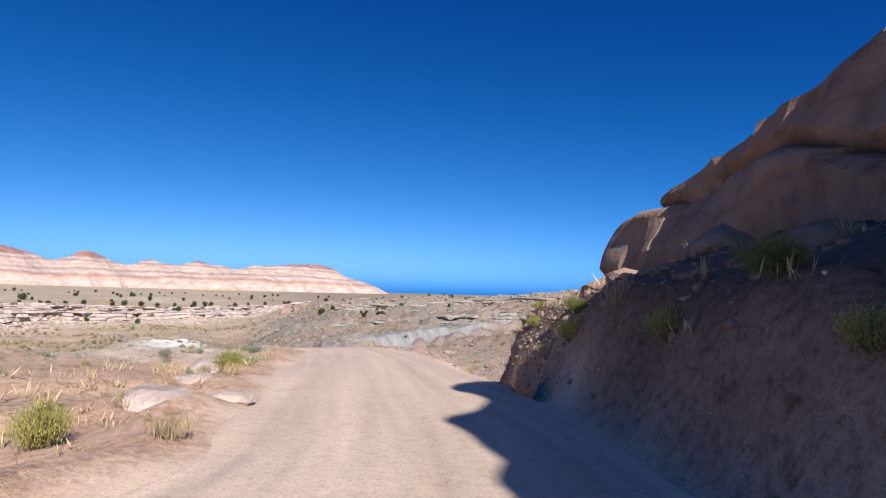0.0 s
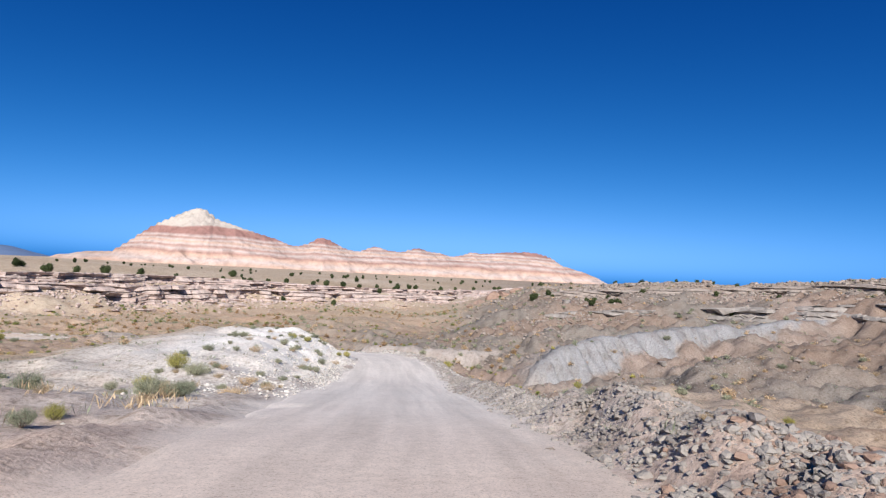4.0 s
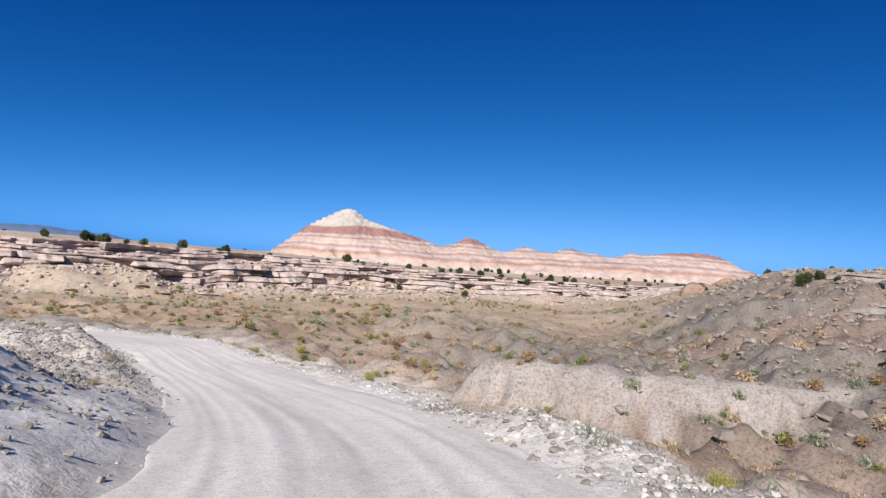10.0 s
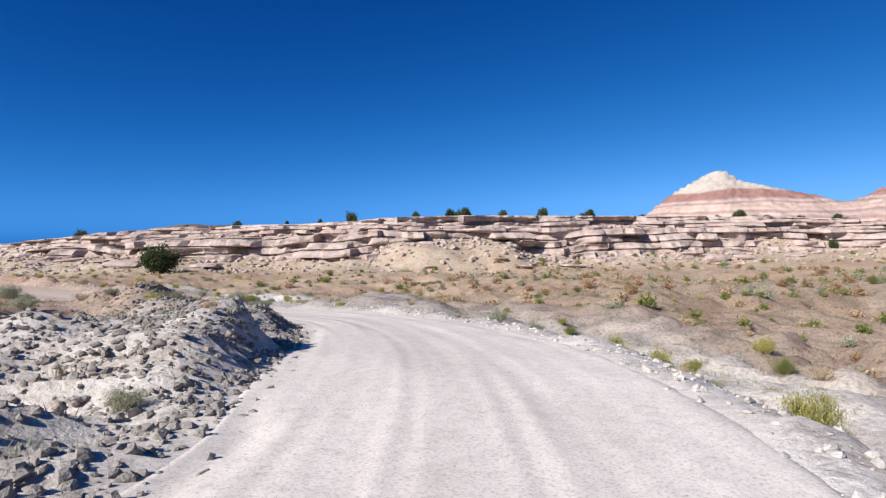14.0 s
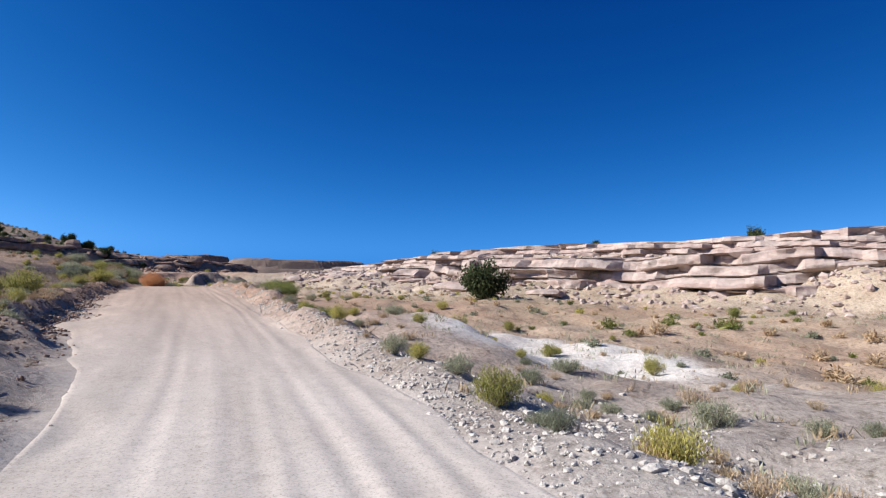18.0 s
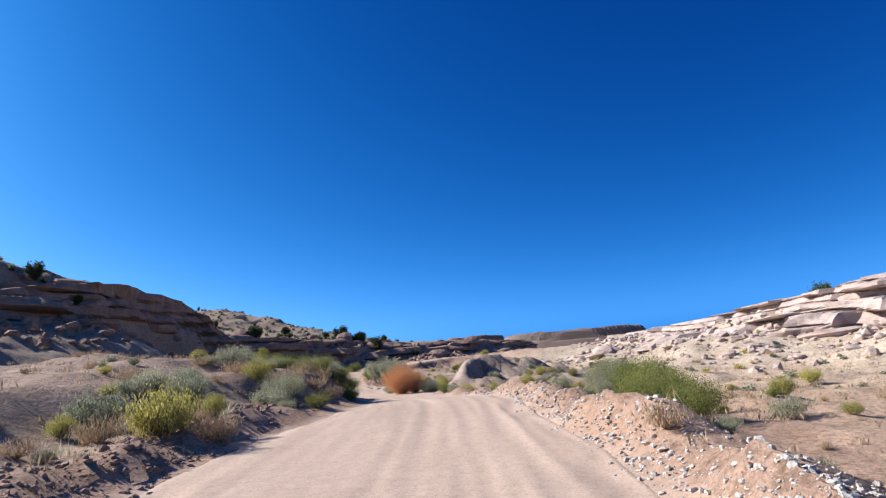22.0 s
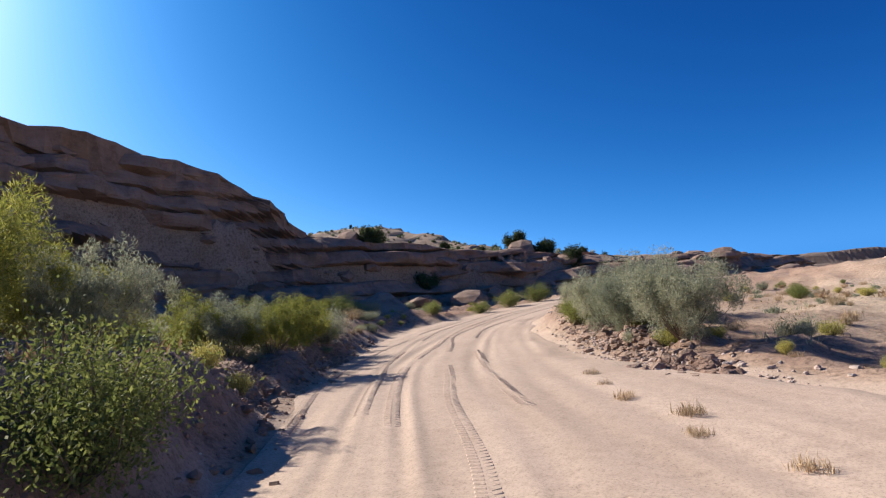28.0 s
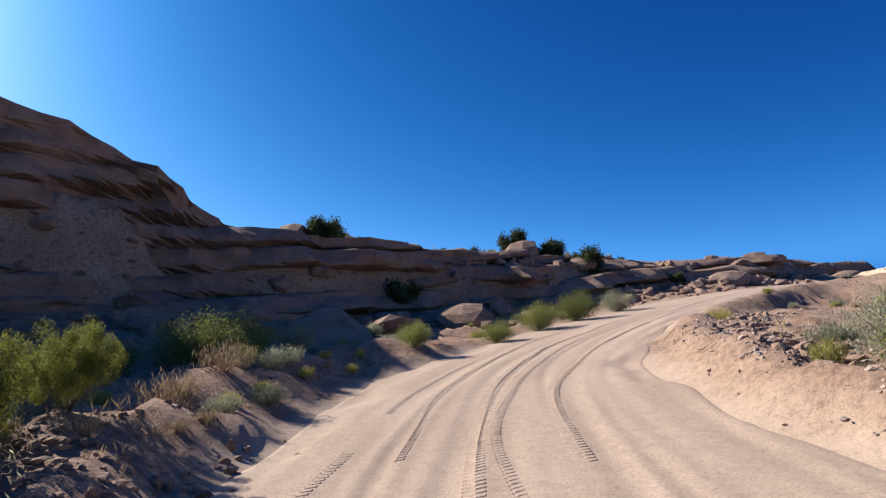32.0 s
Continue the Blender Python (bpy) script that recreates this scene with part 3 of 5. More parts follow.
    slope = smoothstep(2, 30, ds * ss) * smoothstep(0, 25, ks) + smoothstep(-60, -80, x) * smoothstep(34, 24, y) + (side > 0) * smoothstep(0.2, 1.8, d - half) * smoothstep(204, 218, arc) * smoothstep(60, 20, d)
    col = col * t(1 - np.clip(slope, 0, 1) * 0.8) + np.array([0.31, 0.225, 0.165]) * t(np.clip(slope, 0, 1) * 0.8)
    chalk = np.maximum(bank * (1 - smoothstep(6, 14, e)) * smoothstep(-0.1, 0.6, e), 0.8 * smoothstep(0.25, 0.6, hill(x, y, -59, 57.5, 8, 5, 1.0) + 0.4 * fbm(x, y, 4, 3, 95)))
    col = col * t(1 - chalk) + np.array([0.73, 0.69, 0.625]) * t(chalk)
    # brown earth of the cut bank's face, its shade deepened in the colour
    bank_tint = (side > 0) * smoothstep(276, 282, arc) * (1 - smoothstep(300, 310, arc)) * smoothstep(0.1, 0.6, d - half) * (1 - smoothstep(1.6, 2.6, d - half))
    col = col * t(1 - bank_tint) + np.array([0.23, 0.145, 0.105]) * t(bank_tint)
    bank_tint = (side > 0) * smoothstep(296, 304, arc) * smoothstep(0.0, 0.5, d - half) * (1 - smoothstep(7, 11, d - half)) * (0.9 + 0.6 * fbm(x, y, 3, 3, 97))
    col = col * t(1 - bank_tint) + np.array([0.33, 0.215, 0.155]) * t(bank_tint)
    bank_tint = (side < 0) * smoothstep(298, 306, arc) * smoothstep(0.0, 0.4, d - half) * (1 - smoothstep(3, 5, d - half)) * (0.8 + 0.8 * fbm(x, y, 2, 3, 98))
    col = col * t(1 - bank_tint) + np.array([0.33, 0.22, 0.16]) * t(bank_tint)
    outside = (side < 0) * smoothstep(160, 168, arc) * (1 - smoothstep(204, 214, arc)) * (1 - smoothstep(7, 15, d - half + 6 * fbm(x, y, 6, 3, 96))) * (1 - on_mound)
    col = col * t(1 - 0.85 * outside) + np.array([0.66, 0.61, 0.54]) * t(0.85 * outside)
    on = 1 - smoothstep(half - 0.5, half + 0.2, d + 0.6 * fbm(x, y, 1.6, 3, 89))
    rc = road_tone(wa, arc)
    col = col * t(1 - on) + rc * t(on)
    return z, np.clip(col, 0.02, 0.8), (1 - on) * (1 - 0.5 * chalk)


def axis(lo, hi, step, far):
    core = np.arange(lo, hi + step, step)

    def spread(slow):
        v, g, out = 0, step, []
        while v < far:
            g *= slow if v < 110 else 1.08
            v += g
            out.append(v)
        return np.array(out)

    return np.r_[lo - spread(1.05)[::-1], core, core[-1] + spread(1.02)]


gx, gy = np.meshgrid(axis(-160, 40, 0.42, 4500), axis(-105, 75, 0.42, 4500))
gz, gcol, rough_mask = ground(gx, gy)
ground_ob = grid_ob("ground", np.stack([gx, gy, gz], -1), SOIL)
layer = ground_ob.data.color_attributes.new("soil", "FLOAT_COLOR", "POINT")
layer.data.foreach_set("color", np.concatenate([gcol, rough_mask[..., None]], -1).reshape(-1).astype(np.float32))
tagged(ground_ob, "dry desert ground with a dusty graded dirt road", "ground", kind="structure")


def relief(U, arc):
    """Depth of the wheel tracks across and along the road."""
    wander = 0.35 * value_noise(arc / 22, arc * 0, 3)
    tracks = np.zeros_like(U)
    soft = 1 + 0.6 * smoothstep(275, 312, arc)
    for c, depth, wide, sd in ((-1.15, 0.014, 0.16, 4), (0.55, 0.014, 0.16, 5), (1.9, 0.01, 0.14, 6), (-2.4, 0.01, 0.16, 7), (-0.35, 0.008, 0.12, 8), (2.8, 0.008, 0.12, 9), (-1.6, 0.012, 0.1, 10), (0.15, 0.01, 0.1, 11), (1.3, 0.012, 0.1, 12), (-0.8, 0.01, 0.1, 13), (-3.1, 0.01, 0.14, 14)):
        e = (U - c - wander - 0.5 * value_noise(arc / 9, arc * 0, sd)) / wide
        k = soft * depth * (0.6 + 1.4 * value_noise(arc / 11, arc * 0, sd + 20))
        tracks += -k * np.exp(-e * e) + 0.6 * k * (np.exp(-((np.abs(e) - 1.9) ** 2) * 2))
    return tracks


def road_strip():
    """The driven surface: wheel tracks pressed into loose dust, with low ridges between."""
    pts = polyline([(*p, *w) for p, *w in zip(ROAD_LINE, ROAD_LEFT, ROAD_RIGHT)], 0.3)
    tang = np.gradient(pts[:, :2], axis=0)
    tang /= np.linalg.norm(tang, axis=1)[:, None]
    f = np.linspace(-1, 1, 90)
    run = np.arange(len(pts))[:, None] * 0.3
    U = np.where(f[None] < 0, -f[None] * (pts[:, 3:4] + ragged(run, 1) + 0.1), -f[None] * (pts[:, 4:5] + ragged(run, -1) + 0.1))
    X, Y = pts[:, :1] - tang[:, 1:] * U, pts[:, 1:2] + tang[:, :1] * U
    arc = (np.arange(len(pts)) * 0.3)[:, None] + 0 * U
    base = pts[:, 2:3] + 0.02 * fbm(X, Y, 3, 3, 41)
    tracks = relief(U, arc)
    fine = fbm(X, Y, 0.5, 3, 45) * 0.012
    edge = smoothstep(0.72, 0.94, np.abs(f) + 0.3 * fbm(X, Y, 2.2, 4, 47))
    Z = (base + 0.02 + tracks + fine) * (1 - edge) + (lay(X, Y) + 0.012 - 0.3 * smoothstep(0.86, 0.96, np.abs(f))) * edge
    ob = grid_ob("road", np.stack([X, Y, Z], -1)[:, ::-1], SOIL)
    wa = smoothstep(96, 128, arc) * (1 - smoothstep(212, 258, arc))
    tone = road_tone(wa, arc) * (1 + tracks * 3 + 0.2 * fbm(arc / 9, U * 1.9, 1.0, 4, 46) + 0.12 * fbm(arc / 4, U * 6, 1.0, 3, 48))[..., None]
    c4 = np.concatenate([np.clip(tone, 0, 0.8), 0 * U[..., None]], -1)[:, ::-1]
    tint = ob.data.color_attributes.new("soil", "FLOAT_COLOR", "POINT")
    tint.data.foreach_set("color", np.ascontiguousarray(c4).reshape(-1).astype(np.float32))
    tagged(ob, "dusty dirt road with pressed wheel tracks", "road", kind="structure")


def tread(lines, a0, a1):
    """Rows of lug prints left by tyres in soft sand."""
    pts = polyline([(*p, *w) for p, *w in zip(ROAD_LINE, ROAD_LEFT, ROAD_RIGHT)], 0.13)
    k = np.arange(int(a0 / 0.13), int(a1 / 0.13))
    tang = np.gradient(pts[:, :2], axis=0)[k]
    tang /= np.linalg.norm(tang, axis=1)[:, None]
    nrm = np.stack([-tang[:, 1], tang[:, 0]], 1)
    V = []
    box = [(-1, -1, -1), (1, -1, -1), (1, 1, -1), (-1, 1, -1), (-0.8, -0.5, 1), (0.8, -0.5, 1), (0.8, 0.5, 1), (-0.8, 0.5, 1)]
    for off, seed in lines:
        run = k * 0.13
        o = off + 0.6 * value_noise(run / 13, run * 0, seed) + 0.25 * value_noise(run / 4, run * 0, seed + 1)
        keep = value_noise(run / 5, run * 0 + 2, seed + 2) > -0.2
        for half in (-1, 1):
            c = pts[k, :2] + nrm * (o + half * 0.07)[:, None] + tang * (0.03 * half)
            z = pts[k, 2] + 0.02 * fbm(c[:, 0], c[:, 1], 3, 3, 41) + 0.021 + relief(o + half * 0.07, run) + 0.012 * fbm(c[:, 0], c[:, 1], 0.5, 3, 45)
            for a, b, h in box:
                V.append(np.stack([c[:, 0] + nrm[:, 0] * a * 0.062 + tang[:, 0] * (b * 0.036 + a * half * 0.03), c[:, 1] + nrm[:, 1] * a * 0.062 + tang[:, 1] * (b * 0.036 + a * half * 0.03), z + np.where(keep, h * 0.005, -0.2)], -1))
    P = np.array(V).reshape(len(lines) * 2, 8, len(k), 3).transpose(0, 2, 1, 3).reshape(-1, 3)
    f = np.array([(4, 5, 6, 7), (0, 1, 5, 4), (1, 2, 6, 5), (2, 3, 7, 6), (3, 0, 4, 7)])
    F = (f[None] + 8 * np.arange(len(P) // 8)[:, None, None]).reshape(-1, 4)
    ob = mesh_ob("tyre_prints", P, F, SOIL)
    tint = ob.data.color_attributes.new("soil", "FLOAT_COLOR", "POINT")
    tint.data.foreach_set("color", np.tile(np.array([0.45, 0.335, 0.255, 0], np.float32), len(P)))
    tagged(ob, "rows of tyre lug prints pressed in soft sand", "tracks", kind="stuff")


AX, AY = gx[0], gy[:, 0]


def lay(x, y):
    """Heights of the ground sheet itself at arrays of places."""
    x, y = np.asarray(x, float), np.asarray(y, float)
    i = np.clip(np.searchsorted(AX, x) - 1, 0, len(AX) - 2)
    j = np.clip(np.searchsorted(AY, y) - 1, 0, len(AY) - 2)
    f, g = (x - AX[i]) / (AX[i + 1] - AX[i]), (y - AY[j]) / (AY[j + 1] - AY[j])
    return (gz[j, i] * (1 - f) + gz[j, i + 1] * f) * (1 - g) + (gz[j + 1, i] * (1 - f) + gz[j + 1, i + 1] * f) * g


def height(x, y):
    return float(lay(x, y))


road_strip()
tread([(-1.3, 61), (0.35, 64), (-0.3, 67), (1.4, 70), (2.2, 73)], 299, 345)


# ---- banded butte and mesa on the skyline ----
def mesa():
    crest = polyline([(-330, 800, 20), (-241, 829, 79), (-200, 838, 66), (-150, 850, 54), (-99, 864, 41), (-60, 872, 53), (-15, 882, 38), (18, 889, 46), (57, 896, 40), (87, 902, 49), (141, 912, 40), (178, 919, 46), (197, 923, 45), (235, 929, 51), (304, 941, 52), (340, 947, 31)], 8)
    xs, ys = np.meshgrid(np.linspace(-440, 480, 340), np.linspace(690, 1100, 140))
    d, side, k = nearest(crest, xs, ys)
    top = crest[k, 2]
    r = 1 - np.clip(d / 110, 0, 1)
    rill = np.abs(fbm(xs, ys, 36, 5, 5)) * 2
    zz = top * (0.36 * smoothstep(0, 0.34, r - 0.1 * rill) + 0.64 * np.clip((r - 0.3 - 0.06 * rill) / 0.66, 0, 1) ** 0.9)
    zz = -2 + zz * 1.06 + fbm(xs, ys, 22, 4, 8) * 3 * smoothstep(0, 0.3, r)
    ob = grid_ob("mesa", np.stack([xs, ys, zz - 6 * (r <= 0)], -1), BANDED)
    tagged(ob, "red and white banded badland mesa with a pale peaked butte", "mesa", kind="structure")


mesa()


def far_land():
    """Low mesas and a mountain range at the edge of sight."""
    for cx, cy, rx, ry, h, turn in ((-1000, 80, 60, 130, 30, 0), (-1050, -75, 50, 60, 34, 0), (-400, 249, 58, 30, 20, 60)):
        xs, ys = np.meshgrid(np.linspace(cx - 2 * rx, cx + 2 * rx, 60), np.linspace(cy - 2 * ry, cy + 2 * ry, 90))
        e = hill(xs, ys, cx, cy, rx, ry, 1.0, turn, 2.2)
        zz = -8 + h * (0.55 * smoothstep(0.02, 0.6, e) + 0.45 * smoothstep(0.6, 0.75, e)) + fbm(xs, ys, 30, 4, 9) * 4 * e
        tagged(grid_ob("far_mesa", np.stack([xs, ys, zz], -1), FAR_ROCK, False), "low dark mesa on the horizon", "mesa", kind="structure")
    # the range has its haze in the material colour
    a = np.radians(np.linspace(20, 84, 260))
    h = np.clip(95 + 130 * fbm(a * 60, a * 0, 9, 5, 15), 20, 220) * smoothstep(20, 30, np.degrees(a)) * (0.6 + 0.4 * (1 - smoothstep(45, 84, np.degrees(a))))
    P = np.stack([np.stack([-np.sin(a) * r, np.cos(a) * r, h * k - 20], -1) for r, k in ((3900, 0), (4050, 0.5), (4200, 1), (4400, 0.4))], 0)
    tagged(grid_ob("far_mountains", P, HAZE_BLUE), "mountain range far off, tinted haze blue", "mountains", kind="structure")


far_land()


# ---- cliffs ----
def field3(p, size, seed):
    """Lumpy values between about -0.5 and 0.5 at places in space."""
    return (value_noise(p[..., 0] / size, p[..., 2] / size + p[..., 1] / size * 0.31, seed) + value_noise(p[..., 1] / size, p[..., 2] / size - p[..., 0] / size * 0.27, seed + 5)) * 0.7


def cliff(name, line, sign, seed, mat, label, layers, jut, face, low, step=0.8, rows=56, start=0, stop=None, rounding=0.0):
    """A rock face in uneven courses along a line; sign says on which side the land rises."""
    pts = polyline(line, step)[start:stop]
    tang = np.gradient(pts[:, :2], axis=0)
    tang /= np.linalg.norm(tang, axis=1)[:, None]
    back = np.stack([-tang[:, 1], tang[:, 0]], 1) * sign
    bx, by = pts[:, 0], pts[:, 1]
    inward = -bend(bx, by, seed) if seed not in (47, 53, 54) else np.zeros(len(pts))
    arc = np.arange(len(pts)) * step
    v = np.linspace(0, 1, rows)
    A, V = np.meshgrid(arc, v, indexing="ij")
    z0 = ground(bx + back[:, 0] * (inward - 1.5), by + back[:, 1] * (inward - 1.5))[0] - 0.8
    top = pts[:, 2] - low
    top = np.maximum(top, z0 + 1.0)
    Z = z0[:, None] + (top - z0)[:, None] * V
    course = Z / layers + 1.3 * value_noise(A / 21, A * 0 + seed, seed) + 0.5 * value_noise(A / 6, A * 0 + seed, seed + 2)
    lay = np.floor(course)
    frac = course - lay
    notch = -np.maximum(0, 0.16 - frac) / 0.16 - np.maximum(0, frac - 0.9) / 0.1 * 0.5
    blocks = np.floor(A / (1.7 + 3.2 * hash2(lay, lay * 0, seed + 3)) + 9 * hash2(lay, lay * 0 + 2, seed))
    crack = hash2(blocks, lay, seed + 9) - 0.5
    off = jut * (1.3 * (hash2(lay, lay * 0 + 1, seed) - 0.5) + 0.8 * value_noise(A / 7, lay * 3.7, seed + 1) * 2 + (2.3 if seed in (21, 22) else 0.6) * crack + 0.8 * notch + 1.6 * value_noise(A / 13, V * 1.5, seed + 4))
    off = off - (1.0 if seed == 31 else 2.4) * smoothstep(0.14, 0.36, value_noise(A / 10, A * 0 + 3, seed + 6)) * smoothstep(0.72, 0.5, V) * (jut > 0.95)
    set_back = inward[:, None] + 0.5 + face * V - off - rounding * (1 - np.sqrt(np.clip(1 - V**4, 0, 1))) * -1
    P = np.empty((len(pts), rows + 4, 3))
    P[:, :rows, 0] = bx[:, None] + back[:, :1] * set_back
    P[:, :rows, 1] = by[:, None] + back[:, 1:] * set_back
    P[:, :rows, 2] = Z
    lump = field3(P[:, :rows], 2.4, seed + 20) * jut * 1.5 + field3(P[:, :rows], 0.9, seed + 30) * jut * 0.7
    P[:, :rows, 0] += back[:, :1] * lump
    P[:, :rows, 1] += back[:, 1:] * lump
    for j, (d, h) in enumerate(((0.8, 0.12), (2.0, 0.2), (4.0, 0.15), (7.0, 0.0))):
        s = set_back[:, -1] + d
        P[:, rows + j, 0], P[:, rows + j, 1] = bx + back[:, 0] * s, by + back[:, 1] * s
        g = ground(P[:, rows + j, 0], P[:, rows + j, 1])[0]
        P[:, rows + j, 2] = np.minimum(top + h, g + 1.5) if j < 2 else np.where(j == 2, np.minimum(top, g + 0.1), g - 0.8)
    if sign < 0:
        P = P[:, ::-1]
    ob = grid_ob(name, P, mat, False)
    return tagged(ob, label, "cliff", kind="structure")


cliff("cliff_north", NORTH_FOOT, -1, 21, PALE_ROCK, "pale layered sandstone ledges above a dry wash", 1.25, 1.35, 2.8, 2.0)
cliff("cliff_north_upper", [(x - 5 if x > -60 else x - 2, y + 6 if x > -60 else y + 9, z + 0.9) for x, y, z in NORTH_FOOT], -1, 22, PALE_ROCK, "pale upper sandstone ledges under a scrub plateau", 0.7, 0.9, 2.2, 0.4, rows=36)
cliff("outcrop", [(-17.7 + 0.476 * u + 0.88 * v, -92.4 + 0.88 * u - 0.476 * v, float(out_top(u)) + 0.3) for u, v in ((-45, 6), (-25, 5), (-10, 4.6), (-4, 5.4), (1, 6.2), (6, 6.4), (11, 6.5), (16, 6.4), (21, 6.2), (26, 5.8), (29.5, 6.4))], -1, 47, RED_ROCK,
      "rounded brown sandstone outcrop over a dirt slope", 2.7, 0.75, 1.5, 0.3, step=0.3, rows=48)
EAST = lambda far, drop: [(far * math.sin(radians(a)), far * math.cos(radians(a)) - 20, float(east_rim(a)) - drop) for a in range(20, 104, 6)]
cliff("cliff_east", EAST(126, 0), 1, 53, EAST_ROCK, "pale caprock ledges along an eastern badland rim", 0.8, 1.1, 1.8, 0.2, step=0.9, rows=26)
cliff("cliff_east_lower", EAST(100, 4.2), 1, 54, GREY_ROCK, "broken grey ledge on a badland slope", 0.9, 1.2, 2.0, 0.2, step=0.9, rows=24)
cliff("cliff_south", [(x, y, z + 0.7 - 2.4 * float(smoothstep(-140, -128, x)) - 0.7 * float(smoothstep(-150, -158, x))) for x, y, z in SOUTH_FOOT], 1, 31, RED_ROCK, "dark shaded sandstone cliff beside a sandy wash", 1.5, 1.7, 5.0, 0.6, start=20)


# ---- rocks ----
def rock_mesh(name, seed, mat, flat=0.6, cuts=2, rough=0.28):
    rnd = random.Random(seed)
    bm = bmesh.new()
    bmesh.ops.create_icosphere(bm, subdivisions=cuts, radius=0.5)
    off = Vector((rnd.uniform(0, 50), rnd.uniform(0, 50), rnd.uniform(0, 50)))
    planes = [(Vector((rnd.gauss(0, 1), rnd.gauss(0, 1), rnd.gauss(0, 1))).normalized(), rnd.uniform(0.26, 0.42)) for _ in range(9)]
    for v in bm.verts:
        for n, lim in planes:
            d = v.co.dot(n)
            if d > lim:
                v.co -= n * (d - lim)
        v.co += v.co.normalized() * noise.noise(v.co * 3 + off) * rough * 0.35
        v.co.z = v.co.z * flat
        v.co.z += 0.5 * flat * 0.55
    me = bpy.data.meshes.new(name)
    bm.to_mesh(me)
    bm.free()
    me.materials.append(mat)
    return me


ROCKS = {m.name: [rock_mesh("rock", 10 * i + k, m, (0.5, 0.65, 0.4, 0.8, 0.6)[k]) for k in range(5)] for i, m in enumerate((PALE_ROCK, RED_ROCK, GREY_ROCK, WHITE_ROCK, EAST_ROCK))}
rng = random.Random(5)


def boulder(x, y, size, mat, label, name="boulder", stretch=(1, 1, 1), sink=0.12, group="scattered rocks"):
    ob = new(name, rng.choice(ROCKS[mat.name]))
    z = height(x, y)
    ob.matrix_basis = pose(x, y, z - size * sink, rng.uniform(-12, 12), rng.uniform(-12, 12), rng.uniform(0, 360))
    ob.scale = [size * s * rng.uniform(0.8, 1.2) for s in stretch]
    return tagged(ob, label, "rock", group)


def heights(xy):
    a = np.array(xy, float)
    return lay(a[:, 0], a[:, 1])


def rubble(name, line, n, lo, hi, spread, mat, label, seed):
    """Loose stones strewn along a line, joined: too many to count."""
    r = np.random.RandomState(seed)
    p = polyline(line, 0.5)
    k = r.randint(0, len(p), n)
    xy = p[k, :2] + r.normal(0, 1, (n, 2)) * spread
    zz = heights(xy)
    g = 1.618
    base = np.array([(-1, g, 0), (1, g, 0), (-1, -g, 0), (1, -g, 0), (0, -1, g), (0, 1, g), (0, -1, -g), (0, 1, -g), (g, 0, -1), (g, 0, 1), (-g, 0, -1), (-g, 0, 1)]) / 1.9
    fc = np.array([(0, 11, 5), (0, 5, 1), (0, 1, 7), (0, 7, 10), (0, 10, 11), (1, 5, 9), (5, 11, 4), (11, 10, 2), (10, 7, 6), (7, 1, 8), (3, 9, 4), (3, 4, 2), (3, 2, 6), (3, 6, 8), (3, 8, 9), (4, 9, 5), (2, 4, 11), (6, 2, 10), (8, 6, 7), (9, 8, 1)])
    size = lo + (hi - lo) * r.rand(n) ** 3
    V = base[None] * (0.6 + 0.6 * r.rand(n, 12, 1)) * (0.6 + 0.7 * r.rand(n, 1, 3))
    ang = r.rand(n) * 6.28
    c, s = np.cos(ang), np.sin(ang)
    X = V[..., 0] * c[:, None] - V[..., 1] * s[:, None]
    Y = V[..., 0] * s[:, None] + V[..., 1] * c[:, None]
    P = np.stack([X * size[:, None] + xy[:, :1], Y * size[:, None] + xy[:, 1:], V[..., 2] * size[:, None] * 0.7 + (zz + size * 0.15)[:, None]], -1)
    F = (fc[None] + 12 * np.arange(n)[:, None, None]).reshape(-1, 3)
    ob = mesh_ob(name, P, F, mat)
    return tagged(ob, label, "stones", kind="stuff")


# ---- plants ----
def stems_mesh(name, rnd, n, h, r, thick, mat, lean=1.0, segs=3):
    """Tapered, bent stems that fan out of one root; returns the mesh and the stems' lines."""
    V, F, lines = [], [], []
    for _ in range(n):
        a, out = rnd.uniform(0, 6.283), r * math.sqrt(rnd.random()) * lean
        hh = h * rnd.uniform(0.65, 1.0) * (1 - 0.35 * (out / max(r, 0.01)) ** 2)
        bendx, bendy = rnd.uniform(-0.15, 0.15) * r, rnd.uniform(-0.15, 0.15) * r
        pts = []
        for j in range(segs + 1):
            t = j / segs
            pts.append(Vector((math.cos(a) * out * t**0.8 + bendx * math.sin(t * 3), math.sin(a) * out * t**0.8 + bendy * math.sin(t * 3), hh * t)))
        lines.append(pts)
        for j, p in enumerate(pts):
            w = thick * (1 - 0.8 * j / segs)
            for k in range(3):
                V.append((p.x + w * math.cos(2.094 * k), p.y + w * math.sin(2.094 * k), p.z))
            if j:
                b = len(V) - 6
                for k in range(3):
                    F.append((b + k, b + (k + 1) % 3, b + 3 + (k + 1) % 3, b + 3 + k))
    me = bpy.data.meshes.new(name)
    me.from_pydata(V, [], F)
    me.materials.append(mat)
    return me, lines


